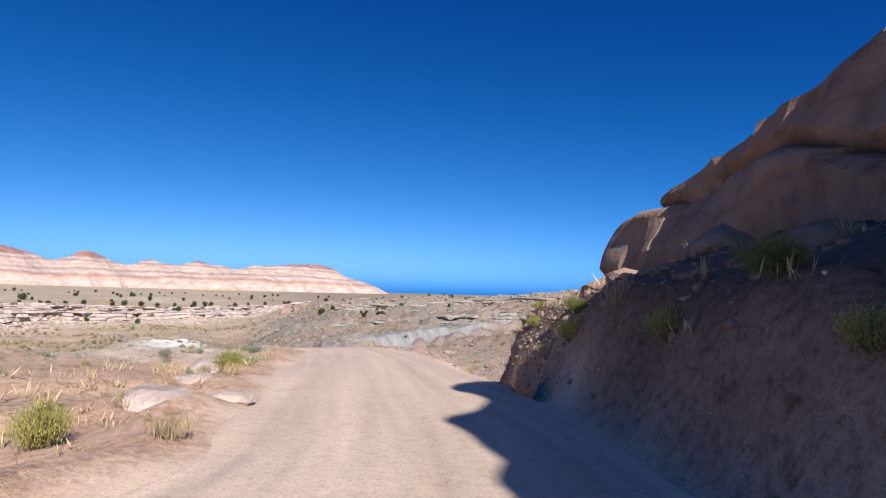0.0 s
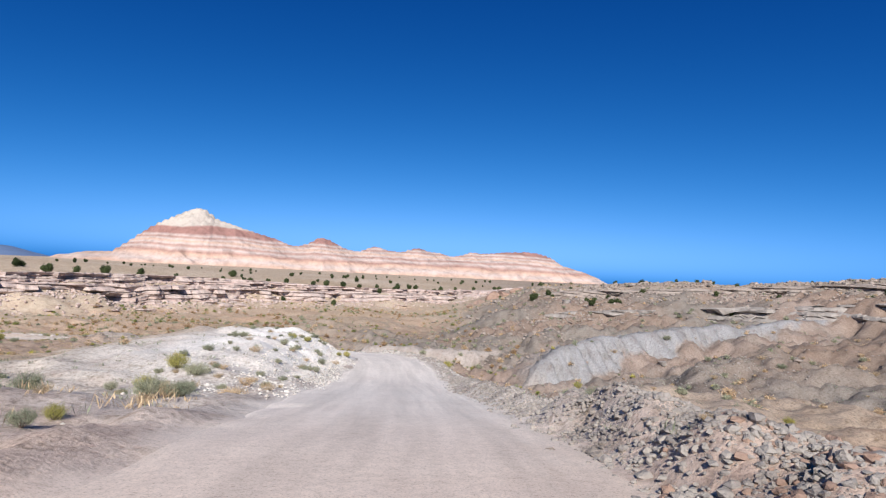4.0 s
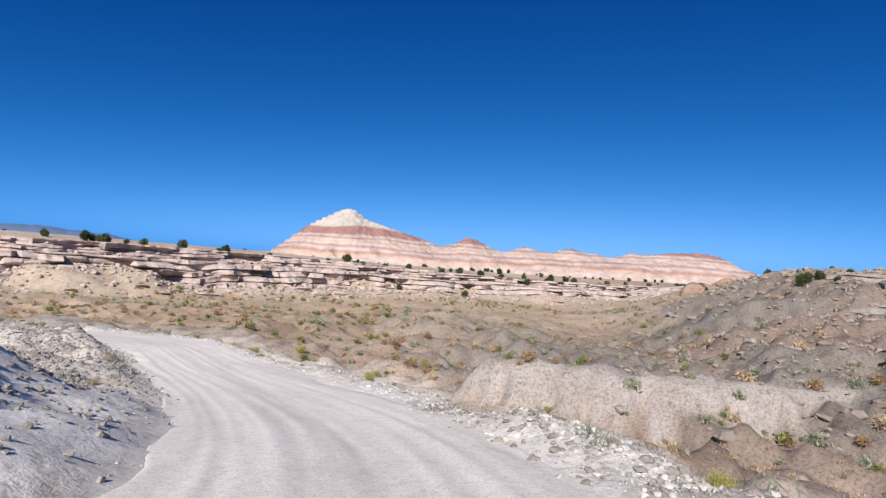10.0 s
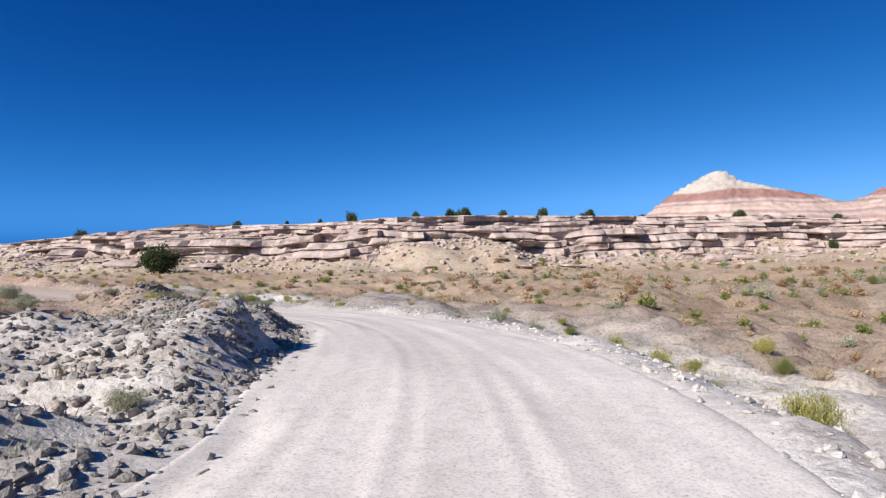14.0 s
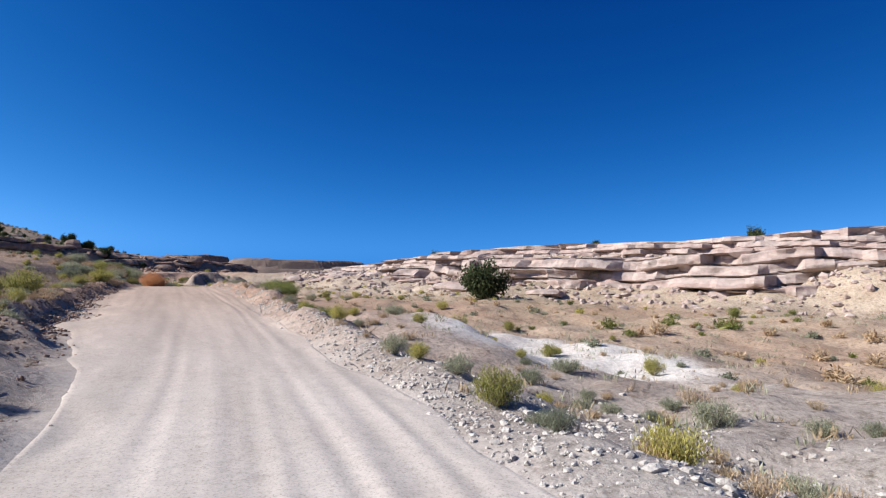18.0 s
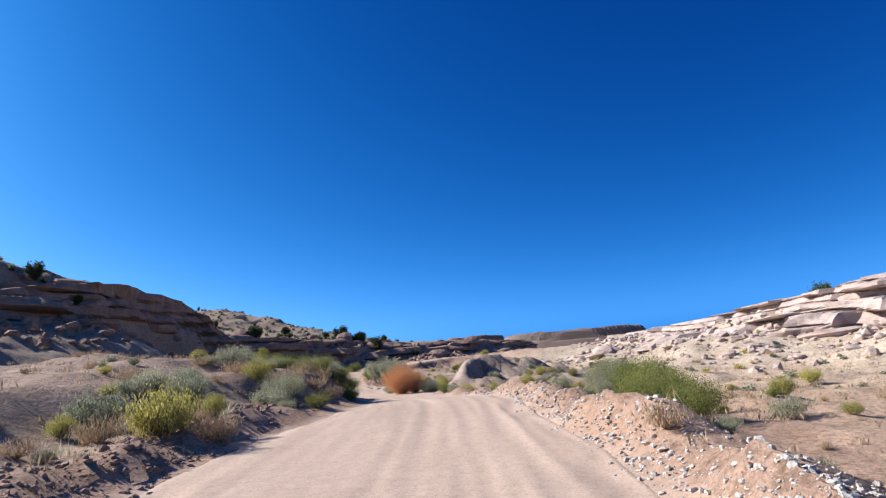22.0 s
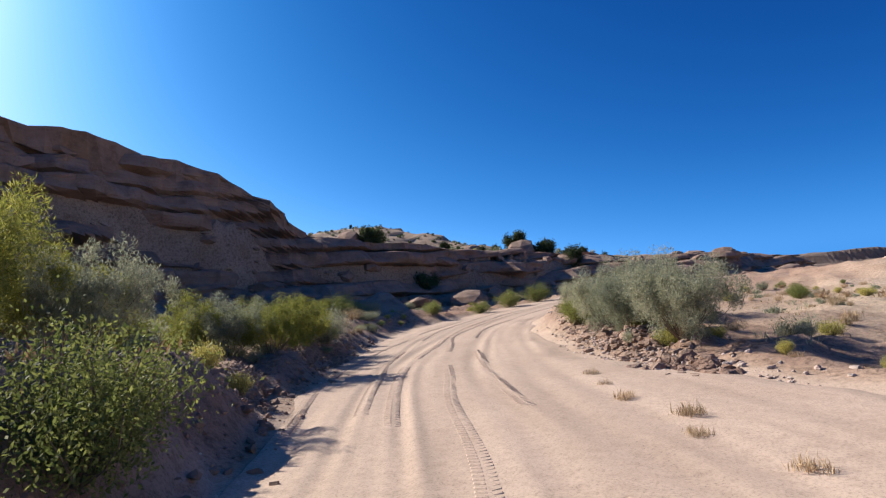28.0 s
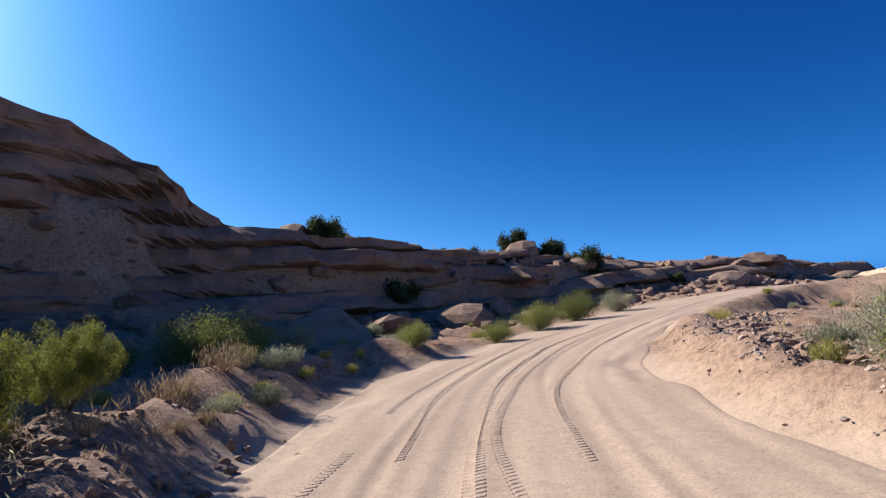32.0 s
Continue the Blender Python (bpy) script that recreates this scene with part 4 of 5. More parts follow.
def leaves_mesh(name, seed, lines, n, length, width, spread, mat, upward=0.6, from_t=0.35):
    """Small single leaves round the outer part of the stems."""
    r = np.random.RandomState(seed)
    L = np.array([[tuple(p) for p in l] for l in lines])
    k = r.randint(0, len(L), n)
    t = from_t + (1 - from_t) * r.rand(n) ** 0.8
    f = t * (L.shape[1] - 1)
    j = np.minimum(f.astype(int), L.shape[1] - 2)
    c = L[k, j] + (L[k, j + 1] - L[k, j]) * (f - j)[:, None] + r.normal(0, 1, (n, 3)) * spread
    c[:, 2] = np.maximum(c[:, 2], length * 0.3)
    d = r.normal(0, 1, (n, 3))
    d[:, 2] = np.abs(d[:, 2]) + upward * 2
    d /= np.linalg.norm(d, axis=1)[:, None]
    e = np.cross(d, r.normal(0, 1, (n, 3)))
    e /= np.linalg.norm(e, axis=1)[:, None]
    ln = length * (0.6 + 0.8 * r.rand(n))[:, None]
    w = width * (0.7 + 0.6 * r.rand(n))[:, None]
    V = np.stack([c - d * ln * 0.5, c + e * w, c + d * ln * 0.5, c - e * w], 1).reshape(-1, 3)
    F = np.arange(4 * n).reshape(-1, 4)
    return fast_mesh(name, V, F, mat)


def plant(name, seed, h, r, stems, n, length, width, leaf, label, category="shrub", spread=0.07, upward=0.6, thick=0.012, from_t=0.35, wood=WOOD, group=""):
    rnd = random.Random(seed)
    root = new(name)
    sm, lines = stems_mesh("stem_clump", rnd, stems, h, r, thick, wood)
    lm = leaves_mesh("foliage", seed, lines, n, length, width, spread, leaf, upward, from_t)
    for nm, me in (("stem_clump", sm), ("foliage", lm)):
        ob = tagged(new(nm, me), kind="stuff")
        ob.parent = root
    return tagged(root, label, category, group)


def big_bush(name, seed, h, r, limbs, n, leaf, label):
    """A broad bush of many separate leafy sprays with gaps between them."""
    rnd, q = random.Random(seed), np.random.RandomState(seed)
    root = new(name)
    sm, lines = stems_mesh("stem_clump", rnd, limbs, h, r, 0.02, WOOD, 1.0, 4)
    L = np.array([[tuple(p) for p in l] for l in lines])
    heads = np.concatenate([L[:, -1], L[:, -2], L[:, -2] + q.normal(0, 0.3, L[:, -2].shape), L[:, 2] + q.normal(0, 0.35, L[:, 2].shape)])
    size = 0.14 + 0.2 * q.rand(len(heads))
    k = q.randint(0, len(heads), n)
    out = q.normal(0, 1, (n, 3))
    out /= np.linalg.norm(out, axis=1)[:, None]
    c = heads[k] + out * (size[k] * q.rand(n) ** 0.45)[:, None] * [1, 1, 1.25]
    c[:, 2] = np.maximum(c[:, 2], 0.03)
    d = q.normal(0, 1, (n, 3)) + out * 0.6 + [0, 0, 0.8]
    d /= np.linalg.norm(d, axis=1)[:, None]
    e = np.cross(d, q.normal(0, 1, (n, 3)))
    e /= np.linalg.norm(e, axis=1)[:, None]
    ln, w = 0.045 * (0.6 + 0.8 * q.rand(n, 1)), 0.007 * (0.7 + 0.6 * q.rand(n, 1))
    V = np.stack([c - d * ln, c + e * w, c + d * ln, c - e * w], 1)
    lm = fast_mesh("foliage", V, np.arange(4 * n).reshape(-1, 4), leaf)
    for nm, me in (("stem_clump", sm), ("foliage", lm)):
        tagged(new(nm, me), kind="stuff").parent = root
    return tagged(root, label, "shrub", "desert shrubs")


def juniper(seed, h, r, label):
    rnd = random.Random(seed)
    root = new("juniper_tree")
    sm, lines = stems_mesh("trunk", rnd, 16, h * 0.92, r * 0.8, 0.07 * h / 3, WOOD, 1.0, 4)
    lm = leaves_mesh("crown", seed, lines, 5200, 0.2 * h / 3, 0.05 * h / 3, 0.2 * r / 1.5, JUNIPER, 0.25, 0.22)
    for nm, me in (("trunk", sm), ("crown", lm)):
        ob = new(nm, me)
        ob.parent = root
    return tagged(root, label, "tree", "junipers")


RUST_GRASS = plant_material("orange_grass", (0.28, 0.17, 0.09), (0.42, 0.29, 0.16), 0.8, 0.3)
GROUPS = "desert shrubs"
KINDS = {
    "sage": [plant("sagebrush", 100 + k, 0.55 + 0.12 * k, 0.55, 40, 3200, 0.06, 0.008, SAGE, "grey-green sagebrush on dry ground", group=GROUPS) for k in range(3)],
    "rabbit": [plant("rabbitbrush", 120 + k, 0.75, 0.5, 50, 3200, 0.07, 0.007, YELLOW, "yellow-green rabbitbrush on sandy ground", upward=1.1, group=GROUPS) for k in range(3)],
    "green": [plant("green_bush", 140 + k, 1.5, 1.15, 34, 15000, 0.05, 0.011, GREEN, "leafy green bush at the edge of a wash", spread=0.15, upward=0.15, from_t=0.25, thick=0.018, group=GROUPS) for k in range(3)],
    "willow": [plant("willow_bush", 150 + k, 1.7, 1.2, 60, 14000, 0.07, 0.007, SAGE, "tall grey-green feathery bush beside the road", spread=0.15, upward=0.5, from_t=0.2, thick=0.014, group=GROUPS) for k in range(2)],
    "dry": [plant("dry_shrub", 160 + k, 0.5, 0.5, 70, 420, 0.1, 0.008, DRY, "dry brown leafless desert shrub", spread=0.05, upward=0.8, thick=0.006, wood=DRY, group=GROUPS) for k in range(3)],
    "grass": [plant("grass_tuft", 180 + k, 0.35, 0.28, 60, 260, 0.2, 0.006, DRY, "tuft of dry straw-coloured grass", "grass", spread=0.05, upward=1.6, thick=0.004, wood=DRY, group="grass tufts") for k in range(2)],
}
LUSH = plant_material("wash_bush_leaf", (0.13, 0.15, 0.03), (0.38, 0.37, 0.09))
KINDS["lush"] = [big_bush("lush_bush", 210 + k, 2.5, 1.7, 26, 42000, LUSH, "tall yellow-green leafy bush on a bank") for k in range(2)]
KINDS["plume"] = [big_bush("plume_bush", 220 + k, 2.1, 1.6, 30, 34000, SAGE, "tall feathery grey-green bush on a sandy bank") for k in range(2)]
RED_BUSH = plant("tamarisk", 200, 1.95, 1.12, 150, 40000, 0.06, 0.0042, RUST, "rust-orange feathery tamarisk bush beside the road", spread=0.13, upward=0.9, thick=0.009, from_t=0.12, wood=DRY)
TREES = [juniper(300 + k, 2.6, 1.35, "dark green juniper on the rocky rim") for k in range(3)]
used = set()


def place(obs, x, y, size, z=None, wide=1.0, label=""):
    """Stands a copy of one of the plants on the ground."""
    ob = rng.choice(obs)
    z = height(x, y) if z is None else z
    m = pose(x, y, z - 0.03 * size, rng.uniform(-4, 4), rng.uniform(-4, 4), rng.uniform(0, 360))
    if ob.name not in used:
        used.add(ob.name)
        ob.matrix_basis = m
        made = ob
    else:
        made = copy_thing(ob, m)
    made.scale = (size * wide * rng.uniform(0.9, 1.1), size * wide * rng.uniform(0.9, 1.1), size * rng.uniform(0.9, 1.1))
    if label:
        tagged(made, label)
    return made


# junipers along both rims, and the large one in the wash
BIG = juniper(330, 4.8, 2.9, "large round dark juniper at the foot of pale ledges")
BIG.matrix_basis = pose(-94, 67, height(-94, 67) - 0.1)
for x, y, s in [(-66, 137, 1.1), (-77, 139, 1), (-106, 112, 1.3), (-98, 137, 0.9), (-50, 186, 1.2), (-113, 88, 0.8), (-107, 133, 0.9), (-27, 153, 0.9), (-115, 90, 0.9), (-98, 135, 1.1), (-148, 76, 1.1), (-11, 156, 0.8),
                (-156, 72, 0.7), (-162, 66, 0.6), (-88, 128, 0.8), (-60, 150, 0.7), (-122, 96, 0.9), (-131, 90, 0.7), (-40, 165, 0.8), (5, 185, 0.9), (30, 215, 0.9), (-131, -16.6, 1.1), (-133, -12, 0.7),
                (-190, 8.4, 1.35), (-192, 0, 1.5), (-192, 4.3, 1.3), (-168.5, -0.9, 1.2), (-168.5, -7.6, 1.2), (-172, -9, 1.0), (-193, 15.5, 0.7), (-210, -10, 1), (-220, -25, 1.1), (-205, 6, 0.8), (-230, -5, 0.9)]:
    place(TREES, x, y, s)
r = random.Random(77)
for _ in range(90):
    x, y = r.uniform(-150, 140), r.uniform(120, 420)
    d, s, k = nearest(north, np.array([[x]]), np.array([[y]]))
    if s[0, 0] < 0 and d[0, 0] > 12:
        place(TREES, x, y, r.uniform(0.5, 1.0))
for _ in range(50):
    x, y = r.uniform(-300, -120), r.uniform(-110, 10)
    d, s, k = nearest(south, np.array([[x]]), np.array([[y]]))
    if s[0, 0] > 0 and d[0, 0] > 10:
        place(TREES, x, y, r.uniform(0.5, 1.0))

for k in range(140, 345, 8):
    t = north[k + 1, :2] - north[k, :2]
    back = r.uniform(15, 23)
    place(TREES, north[k, 0] + t[1] * back, north[k, 1] - t[0] * back, r.uniform(0.7, 1.3))

# bushes that stand out
place([RED_BUSH], -109.6, 33.1, 1.15)
place([RED_BUSH], -110.7, 33.7, 0.8)
for kind, x, y, s in [("green", -88.4, 45.8, 0.9), ("green", -90.5, 46.5, 1.15), ("green", -86.5, 46.8, 0.75), ("green", -93.5, 46.8, 1.1), ("willow", -103, 46, 1.2), ("green", -104.5, 46.6, 1.6), ("green", -101.5, 47.6, 1.4), ("green", -98.6, 46.9, 1.3), ("willow", -107.5, 47, 1.2), ("green", -96, 47.4, 1.1), ("green", -97, 32.2, 0.65),
                      ("willow", -98.6, 31.6, 0.6), ("green", -95, 31.6, 0.5), ("dry", -92, 33.2, 1.3), ("rabbit", -90.4, 33.8, 0.9), ("green", -98.6, 32.6, 0.6), ("willow", -100.2, 31.4, 0.6), ("green", -100.4, 32.4, 0.65), ("green", -97.2, 33.6, 0.55), ("dry", -95.4, 33.0, 1.3), ("dry", -94.2, 32.6, 1.4), ("green", -99.4, 30.4, 0.8), ("dry", -93.2, 34.2, 1.2), ("willow", -109.6, 34.9, 0.65), ("rabbit", -110.4, 35.2, 1.0), ("green", -107.7, 29.9, 0.45), ("willow", -106.3, 30.5, 0.45), ("green", -104.7, 31.2, 0.4), ("rabbit", -103.6, 31.2, 0.8), ("rabbit", -105.6, 30.3, 0.9), ("sage", -107.6, 29.4, 1.0), ("rabbit", -109.6, 28.5, 1.0), ("green", -112.0, 27.6, 0.6), ("willow", -113.6, 26.5, 0.7),
                      ("lush", -129.6, 15.2, 0.75), ("lush", -127.8, 16.6, 0.75), ("lush", -131.2, 15.0, 0.6), ("lush", -132.0, 13.4, 0.7), ("lush", -134.2, 12.0, 0.6), ("plume", -127, 16.0, 0.75), ("lush", -125.5, 15.0, 0.95), ("plume", -122, 17.8, 0.95), ("lush", -136.6, 11.0, 0.5), ("lush", -121, 16.6, 1.1), ("lush", -119.2, 18.0, 1.15), ("dry", -138.6, 10.6, 1.4), ("dry", -140.6, 9.9, 1.3), ("rabbit", -142.2, 8.8, 1.0), ("green", -142.0, 7.6, 1.0), ("green", -144.4, 6.6, 1.0), ("dry", -137.4, 9.0, 1.5), ("sage", -143.6, 9.0, 1.0), ("willow", -132.6, 14.6, 0.8),
                      ("plume", -136.5, 23.6, 1.00), ("plume", -138.7, 24.3, 1.04), ("green", -137.6, 22.4, 0.8), ("willow", -141, 22.2, 1.1), ("willow", -143, 22.8, 1.1), ("plume", -134, 25.0, 0.96), ("plume", -141.5, 24.5, 0.96), ("plume", -131.6, 26.4, 0.96), ("green", -139.6, 21.8, 0.7),
                      ("green", -150, 9.4, 0.6), ("willow", -147, 6.6, 0.6), ("green", -154, 11, 0.7), ("green", -158, 11.6, 0.9), ("green", -162, 12.5, 1.0), ("willow", -166, 14, 0.8), ("willow", -151.5, 8.6, 0.6), ("green", -141, 5.5, 0.8),
                      ("green", -139, 6.5, 0.8), ("willow", -142.5, 6, 0.6), ("rabbit", -111.5, 35.4, 1.0), ("sage", -109, 35.2, 1.0), ("willow", -112.5, 31.5, 0.5), ("rabbit", -103.5, 38.3, 0.9), ("willow", -111.8, 34.3, 0.5),
                      ("rabbit", -64, 36.6, 1.6), ("willow", -60, 34, 0.8), ("dry", -62, 38, 1.2), ("rabbit", -53, 37.5, 1.1), ("sage", -50, 39, 1.2), ("rabbit", -48, 36, 1.3), ("green", -70, 48.5, 0.5), ("green", -73, 49.5, 0.5), ("green", -76, 48.3, 0.5),
                      ("green", -118, 33, 0.6), ("rabbit", -120, 34, 1.0), ("green", -106.5, 36.5, 0.4), ("green", -116.5, 24.9, 0.8), ("green", -118.6, 23.4, 0.9), ("willow", -89, 34, 0.6), ("dry", -63, 49.8, 1.3)]:
    place(KINDS[kind], x, y, s)

# shrubs on the white bank, and the brush beside the road further on
r = random.Random(58)
for a0, a1, near, far, n, kinds in ((250, 336, 5.0, 12, 70, ("sage", "sage", "dry")), (196, 250, 5.5, 12, 14, ("sage", "dry")), (516, 566, 3.6, 9, 34, ("dry", "rabbit", "dry", "sage")), (440, 516, 5.4, 12, 26, ("sage", "rabbit", "dry", "dry"))):
    for _ in range(n):
        k, off = r.randrange(a0, a1), r.uniform(near, far)
        t = (road[k + 1, :2] - road[k, :2]) * 2
        place(KINDS[r.choice(kinds)], road[k, 0] - t[1] * off, road[k, 1] + t[0] * off, r.uniform(0.5, 1.0) * (1.5 if a0 == 516 else 0.6 if a0 == 250 else 1.0))

# scattered shrubs: denser in the flats beside the wash and along the road's shoulders
r = random.Random(91)
cand = []
for _ in range(6500):
    k = r.randrange(150, len(road) - 60)
    off = r.choice((-1, 1)) * (r.random() ** 1.6 * 42)
    t = road[k + 1, :2] - road[k, :2]
    t = t / np.linalg.norm(t)
    off += (road[k, 3] + 0.7) if off > 0 else -(road[k, 4] + 0.7)
    cand.append((road[k, 0] - t[1] * off, road[k, 1] + t[0] * off, off))
cx, cy = np.array([c[0] for c in cand]), np.array([c[1] for c in cand])
d0, s0, k0 = nearest(road, cx, cy)
zz = lay(cx, cy)
clear = d0 > np.where(s0 > 0, road[k0, 3], road[k0, 4]) + 0.5
patch = fbm(cx, cy, 11, 3, 401)
count = 0
made, rest = collections.Counter(), collections.defaultdict(list)
for i in np.argsort(d0):
    x, y, off = cand[i]
    arc = k0[i] * 0.5
    if not clear[i] or count > 2600:
        continue
    flat = zz[i] < -5.5
    keep = 0.8 if flat else 0.34 if arc > 190 else 0.16
    if r.random() > keep * (0.75 + 1.4 * patch[i]):
        continue
    kind = r.choices(("sage", "rabbit", "dry", "grass", "green"), (5, 3, 3, 3, 0.8 if flat and d0[i] > 10 else 0))[0]
    size = (0.4 + (0.75 if d0[i] > 9 else 0.45) * r.random() ** 2) * (0.55 if kind == "green" else 1.0) * (0.6 if arc < 120 else 1)
    if made[kind] < 250:
        place(KINDS[kind], x, y, size, zz[i])
        made[kind] += 1
    else:
        rest[kind].append((x, y, zz[i], size))
    count += 1


def clumps(name, spots_, mat, label, category="shrub", blades=210, seed=1, high=0.55, wide=0.5, thick=0.012):
    """Shrubs too many to count: domes of small blades."""
    q = np.random.RandomState(seed)
    s = np.array(spots_)
    n = len(s)
    if not n:
        return
    c = np.repeat(s[:, :3], blades, 0)
    sz = np.repeat(s[:, 3], blades)
    way = q.normal(0, 1, (n * blades, 3))
    way[:, 2] = np.abs(way[:, 2]) + 0.25
    way /= np.linalg.norm(way, axis=1)[:, None]
    way = way * [wide, wide, high] * sz[:, None] * (0.55 + 0.5 * q.rand(n * blades, 1))
    mid = c + way * (0.35 + 0.65 * q.rand(n * blades, 1))
    d = q.normal(0, 1, (n * blades, 3)) * 0.06 * sz[:, None] + way * 0.1
    e = q.normal(0, 1, (n * blades, 3)) * (thick * 1.2 * (0.6 + sz))[:, None]
    V = np.stack([mid - d, mid + e, mid + d, mid - e], 1).reshape(-1, 3)
    ob = mesh_ob(name, V, np.arange(len(V)).reshape(-1, 4), mat)
    tagged(ob, label, category, kind="stuff")


for kind, mat, label in (("sage", SAGE, "far grey-green sagebrush across the flats"), ("rabbit", YELLOW, "far yellow-green rabbitbrush across the flats"), ("dry", DRY, "far dry brown scrub"), ("grass", DRY, "far tufts of straw grass"), ("green", GREEN, "far green bushes in the wash")):
    clumps("low_scrub", rest[kind], mat, label, seed=len(kind), high=1.1 if kind == "green" else 0.5, wide=1.0 if kind == "green" else 0.5, thick=0.008)

# ---- stones ----
side = lambda a, b, off: [(road[k, 0] + (road[k + 1, 1] - road[k, 1]) * 2 * off, road[k, 1] - (road[k + 1, 0] - road[k, 0]) * 2 * off) for k in range(a, b, 8)]
rubble("rubble", side(290, 348, 4.2), 6500, 0.012, 0.085, 1.1, WHITE_ROCK, "pale broken stones along the road edge", 1)
rubble("rubble", side(330, 436, -5.0), 9000, 0.012, 0.085, 1.3, GREY_ROCK, "dark broken stones on a cut bank", 2)
rubble("rubble", side(216, 290, 4.0), 7000, 0.012, 0.11, 1.0, GREY_ROCK, "grey clods along the road edge", 3)
rubble("rubble", side(436, 530, 3.7), 4500, 0.012, 0.05, 0.9, WHITE_ROCK, "pale clods along the road edge", 4)
rubble("rubble", side(436, 530, -5.6), 4500, 0.012, 0.08, 0.9, RED_ROCK, "brown clods along the road edge", 5)
rubble("rubble", side(590, 650, -4.4), 3000, 0.02, 0.13, 1.1, RED_ROCK, "brown clods on a low bank", 6)
rubble("rubble", side(615, 690, 5.6), 2600, 0.015, 0.1, 0.7, PALE_ROCK, "pale clods under bushes", 7)
rubble("rubble", side(130, 180, 4.4), 2200, 0.015, 0.13, 0.9, RED_ROCK, "brown stones at the foot of a dirt slope", 11)
rubble("clods", side(270, 330, -4.9), 4000, 0.012, 0.08, 0.5, WHITE_ROCK, "white crumbled clods at the foot of a pale bank", 44)
rubble("rubble", side(250, 326, -6.4), 5000, 0.012, 0.1, 1.7, WHITE_ROCK, "white clods on a pale bank", 12)
rubble("rubble", side(535, 600, 5.4), 2600, 0.015, 0.09, 1.2, PALE_ROCK, "pinkish clods along a sandy wash", 13)
rubble("rubble", side(345, 450, 5.0), 9000, 0.012, 0.09, 1.5, WHITE_ROCK, "white clods on the outer bank of a bend", 14)
rubble("rubble", side(612, 652, -5.4), 4200, 0.012, 0.12, 1.1, RED_ROCK, "brown clods on a crumbling low bank", 16)
rubble("clods", side(216, 296, 3.2), 6000, 0.012, 0.09, 0.5, GREY_ROCK, "dark grey clods in a broken berm along the road", 31)
rubble("clods", side(218, 240, 3.8), 3200, 0.012, 0.08, 0.7, GREY_ROCK, "grey mudstone lumps heaped beside the road", 32)
rubble("clods", side(296, 350, 4.0), 3960, 0.02, 0.11, 0.8, GREY_ROCK, "grey and pale clods along the outer road edge", 33)
rubble("clods", side(352, 386, -5.2), 4600, 0.015, 0.1, 1.5, GREY_ROCK, "brown-grey clods on a low bank", 34)
rubble("clods", side(388, 438, -4.9), 9000, 0.015, 0.11, 1.3, GREY_ROCK, "dark mudstone lumps covering a cut bank", 35)
rubble("clods", side(366, 440, -2.75), 2700, 0.02, 0.1, 0.3, GREY_ROCK, "clods of a low graded berm along the road", 36)
rubble("clods", side(450, 548, -5.4), 3240, 0.02, 0.1, 0.5, RED_ROCK, "brown clods of a graded berm along the road", 37)
rubble("clods", side(440, 560, 2.7), 6000, 0.012, 0.065, 0.4, WHITE_ROCK, "pale crumbled clods along the road edge", 38)
rubble("clods", side(606, 690, 5.1), 4200, 0.012, 0.07, 0.4, PALE_ROCK, "pinkish clods of a crumbling sand bank", 39)
rubble("clods", side(596, 640, -3.6), 3000, 0.012, 0.08, 0.4, RED_ROCK, "brown clods of a crumbling low bank", 40)
rubble("clods", side(158, 226, 4.4), 5200, 0.015, 0.12, 0.9, RED_ROCK, "brown clods and stones in a heaped road edge", 41)
rubble("rubble", side(166, 226, 7.2), 7000, 0.015, 0.11, 1.8, EAST_ROCK, "dark brown stones strewn over a bare flat", 42)
rubble("clods", side(618, 690, 5.5), 2200, 0.04, 0.22, 0.35, RED_ROCK, "pink-brown lumps broken from a sand bank", 43)
rubble("gravel", side(110, 640, 0.0), 6000, 0.008, 0.035, 1.9, WHITE_ROCK, "fine gravel on the dirt road", 8)
rubble("talus", [(p[0], p[1]) for p in NORTH_FOOT[2:12]], 5200, 0.08, 0.6, 5.0, PALE_ROCK, "fallen stones below pale ledges", 9)
rubble("talus", [(p[0] - 2, p[1] + 9) for p in NORTH_FOOT[5:13]], 6500, 0.08, 0.7, 5.5, PALE_ROCK, "broken stones over a pale ledge slope", 15)
rubble("talus", [(p[0], p[1]) for p in SOUTH_FOOT[2:10]], 2500, 0.1, 0.9, 3.5, RED_ROCK, "fallen stones below a dark cliff", 10)
def slab(line, k, sign, seed, back, size, mat, label, name, stretch, lift=0.0):
    """A slab that lies along a ledge, its long side to the front."""
    x, y = line[k, :2]
    tx, ty = line[k + 1, :2] - line[k, :2]
    n = math.hypot(tx, ty)
    nx, ny = -ty / n * sign, tx / n * sign
    back -= float(bend(np.array([x]), np.array([y]), seed)[0])
    px, py = x + nx * back, y + ny * back
    ob = new(name, rng.choice(ROCKS[mat.name]))
    ob.matrix_basis = pose(px, py, height(px, py) - size * 0.08 + lift, rng.uniform(-7, 7), rng.uniform(-7, 7), math.degrees(math.atan2(ty, tx)) + rng.uniform(-18, 18))
    ob.scale = (size * stretch[0] * rng.uniform(0.8, 1.3), size * stretch[1] * rng.uniform(0.8, 1.2), size * stretch[2] * rng.uniform(0.7, 1.3))
    tagged(ob, label, "rock", "ledge slabs")


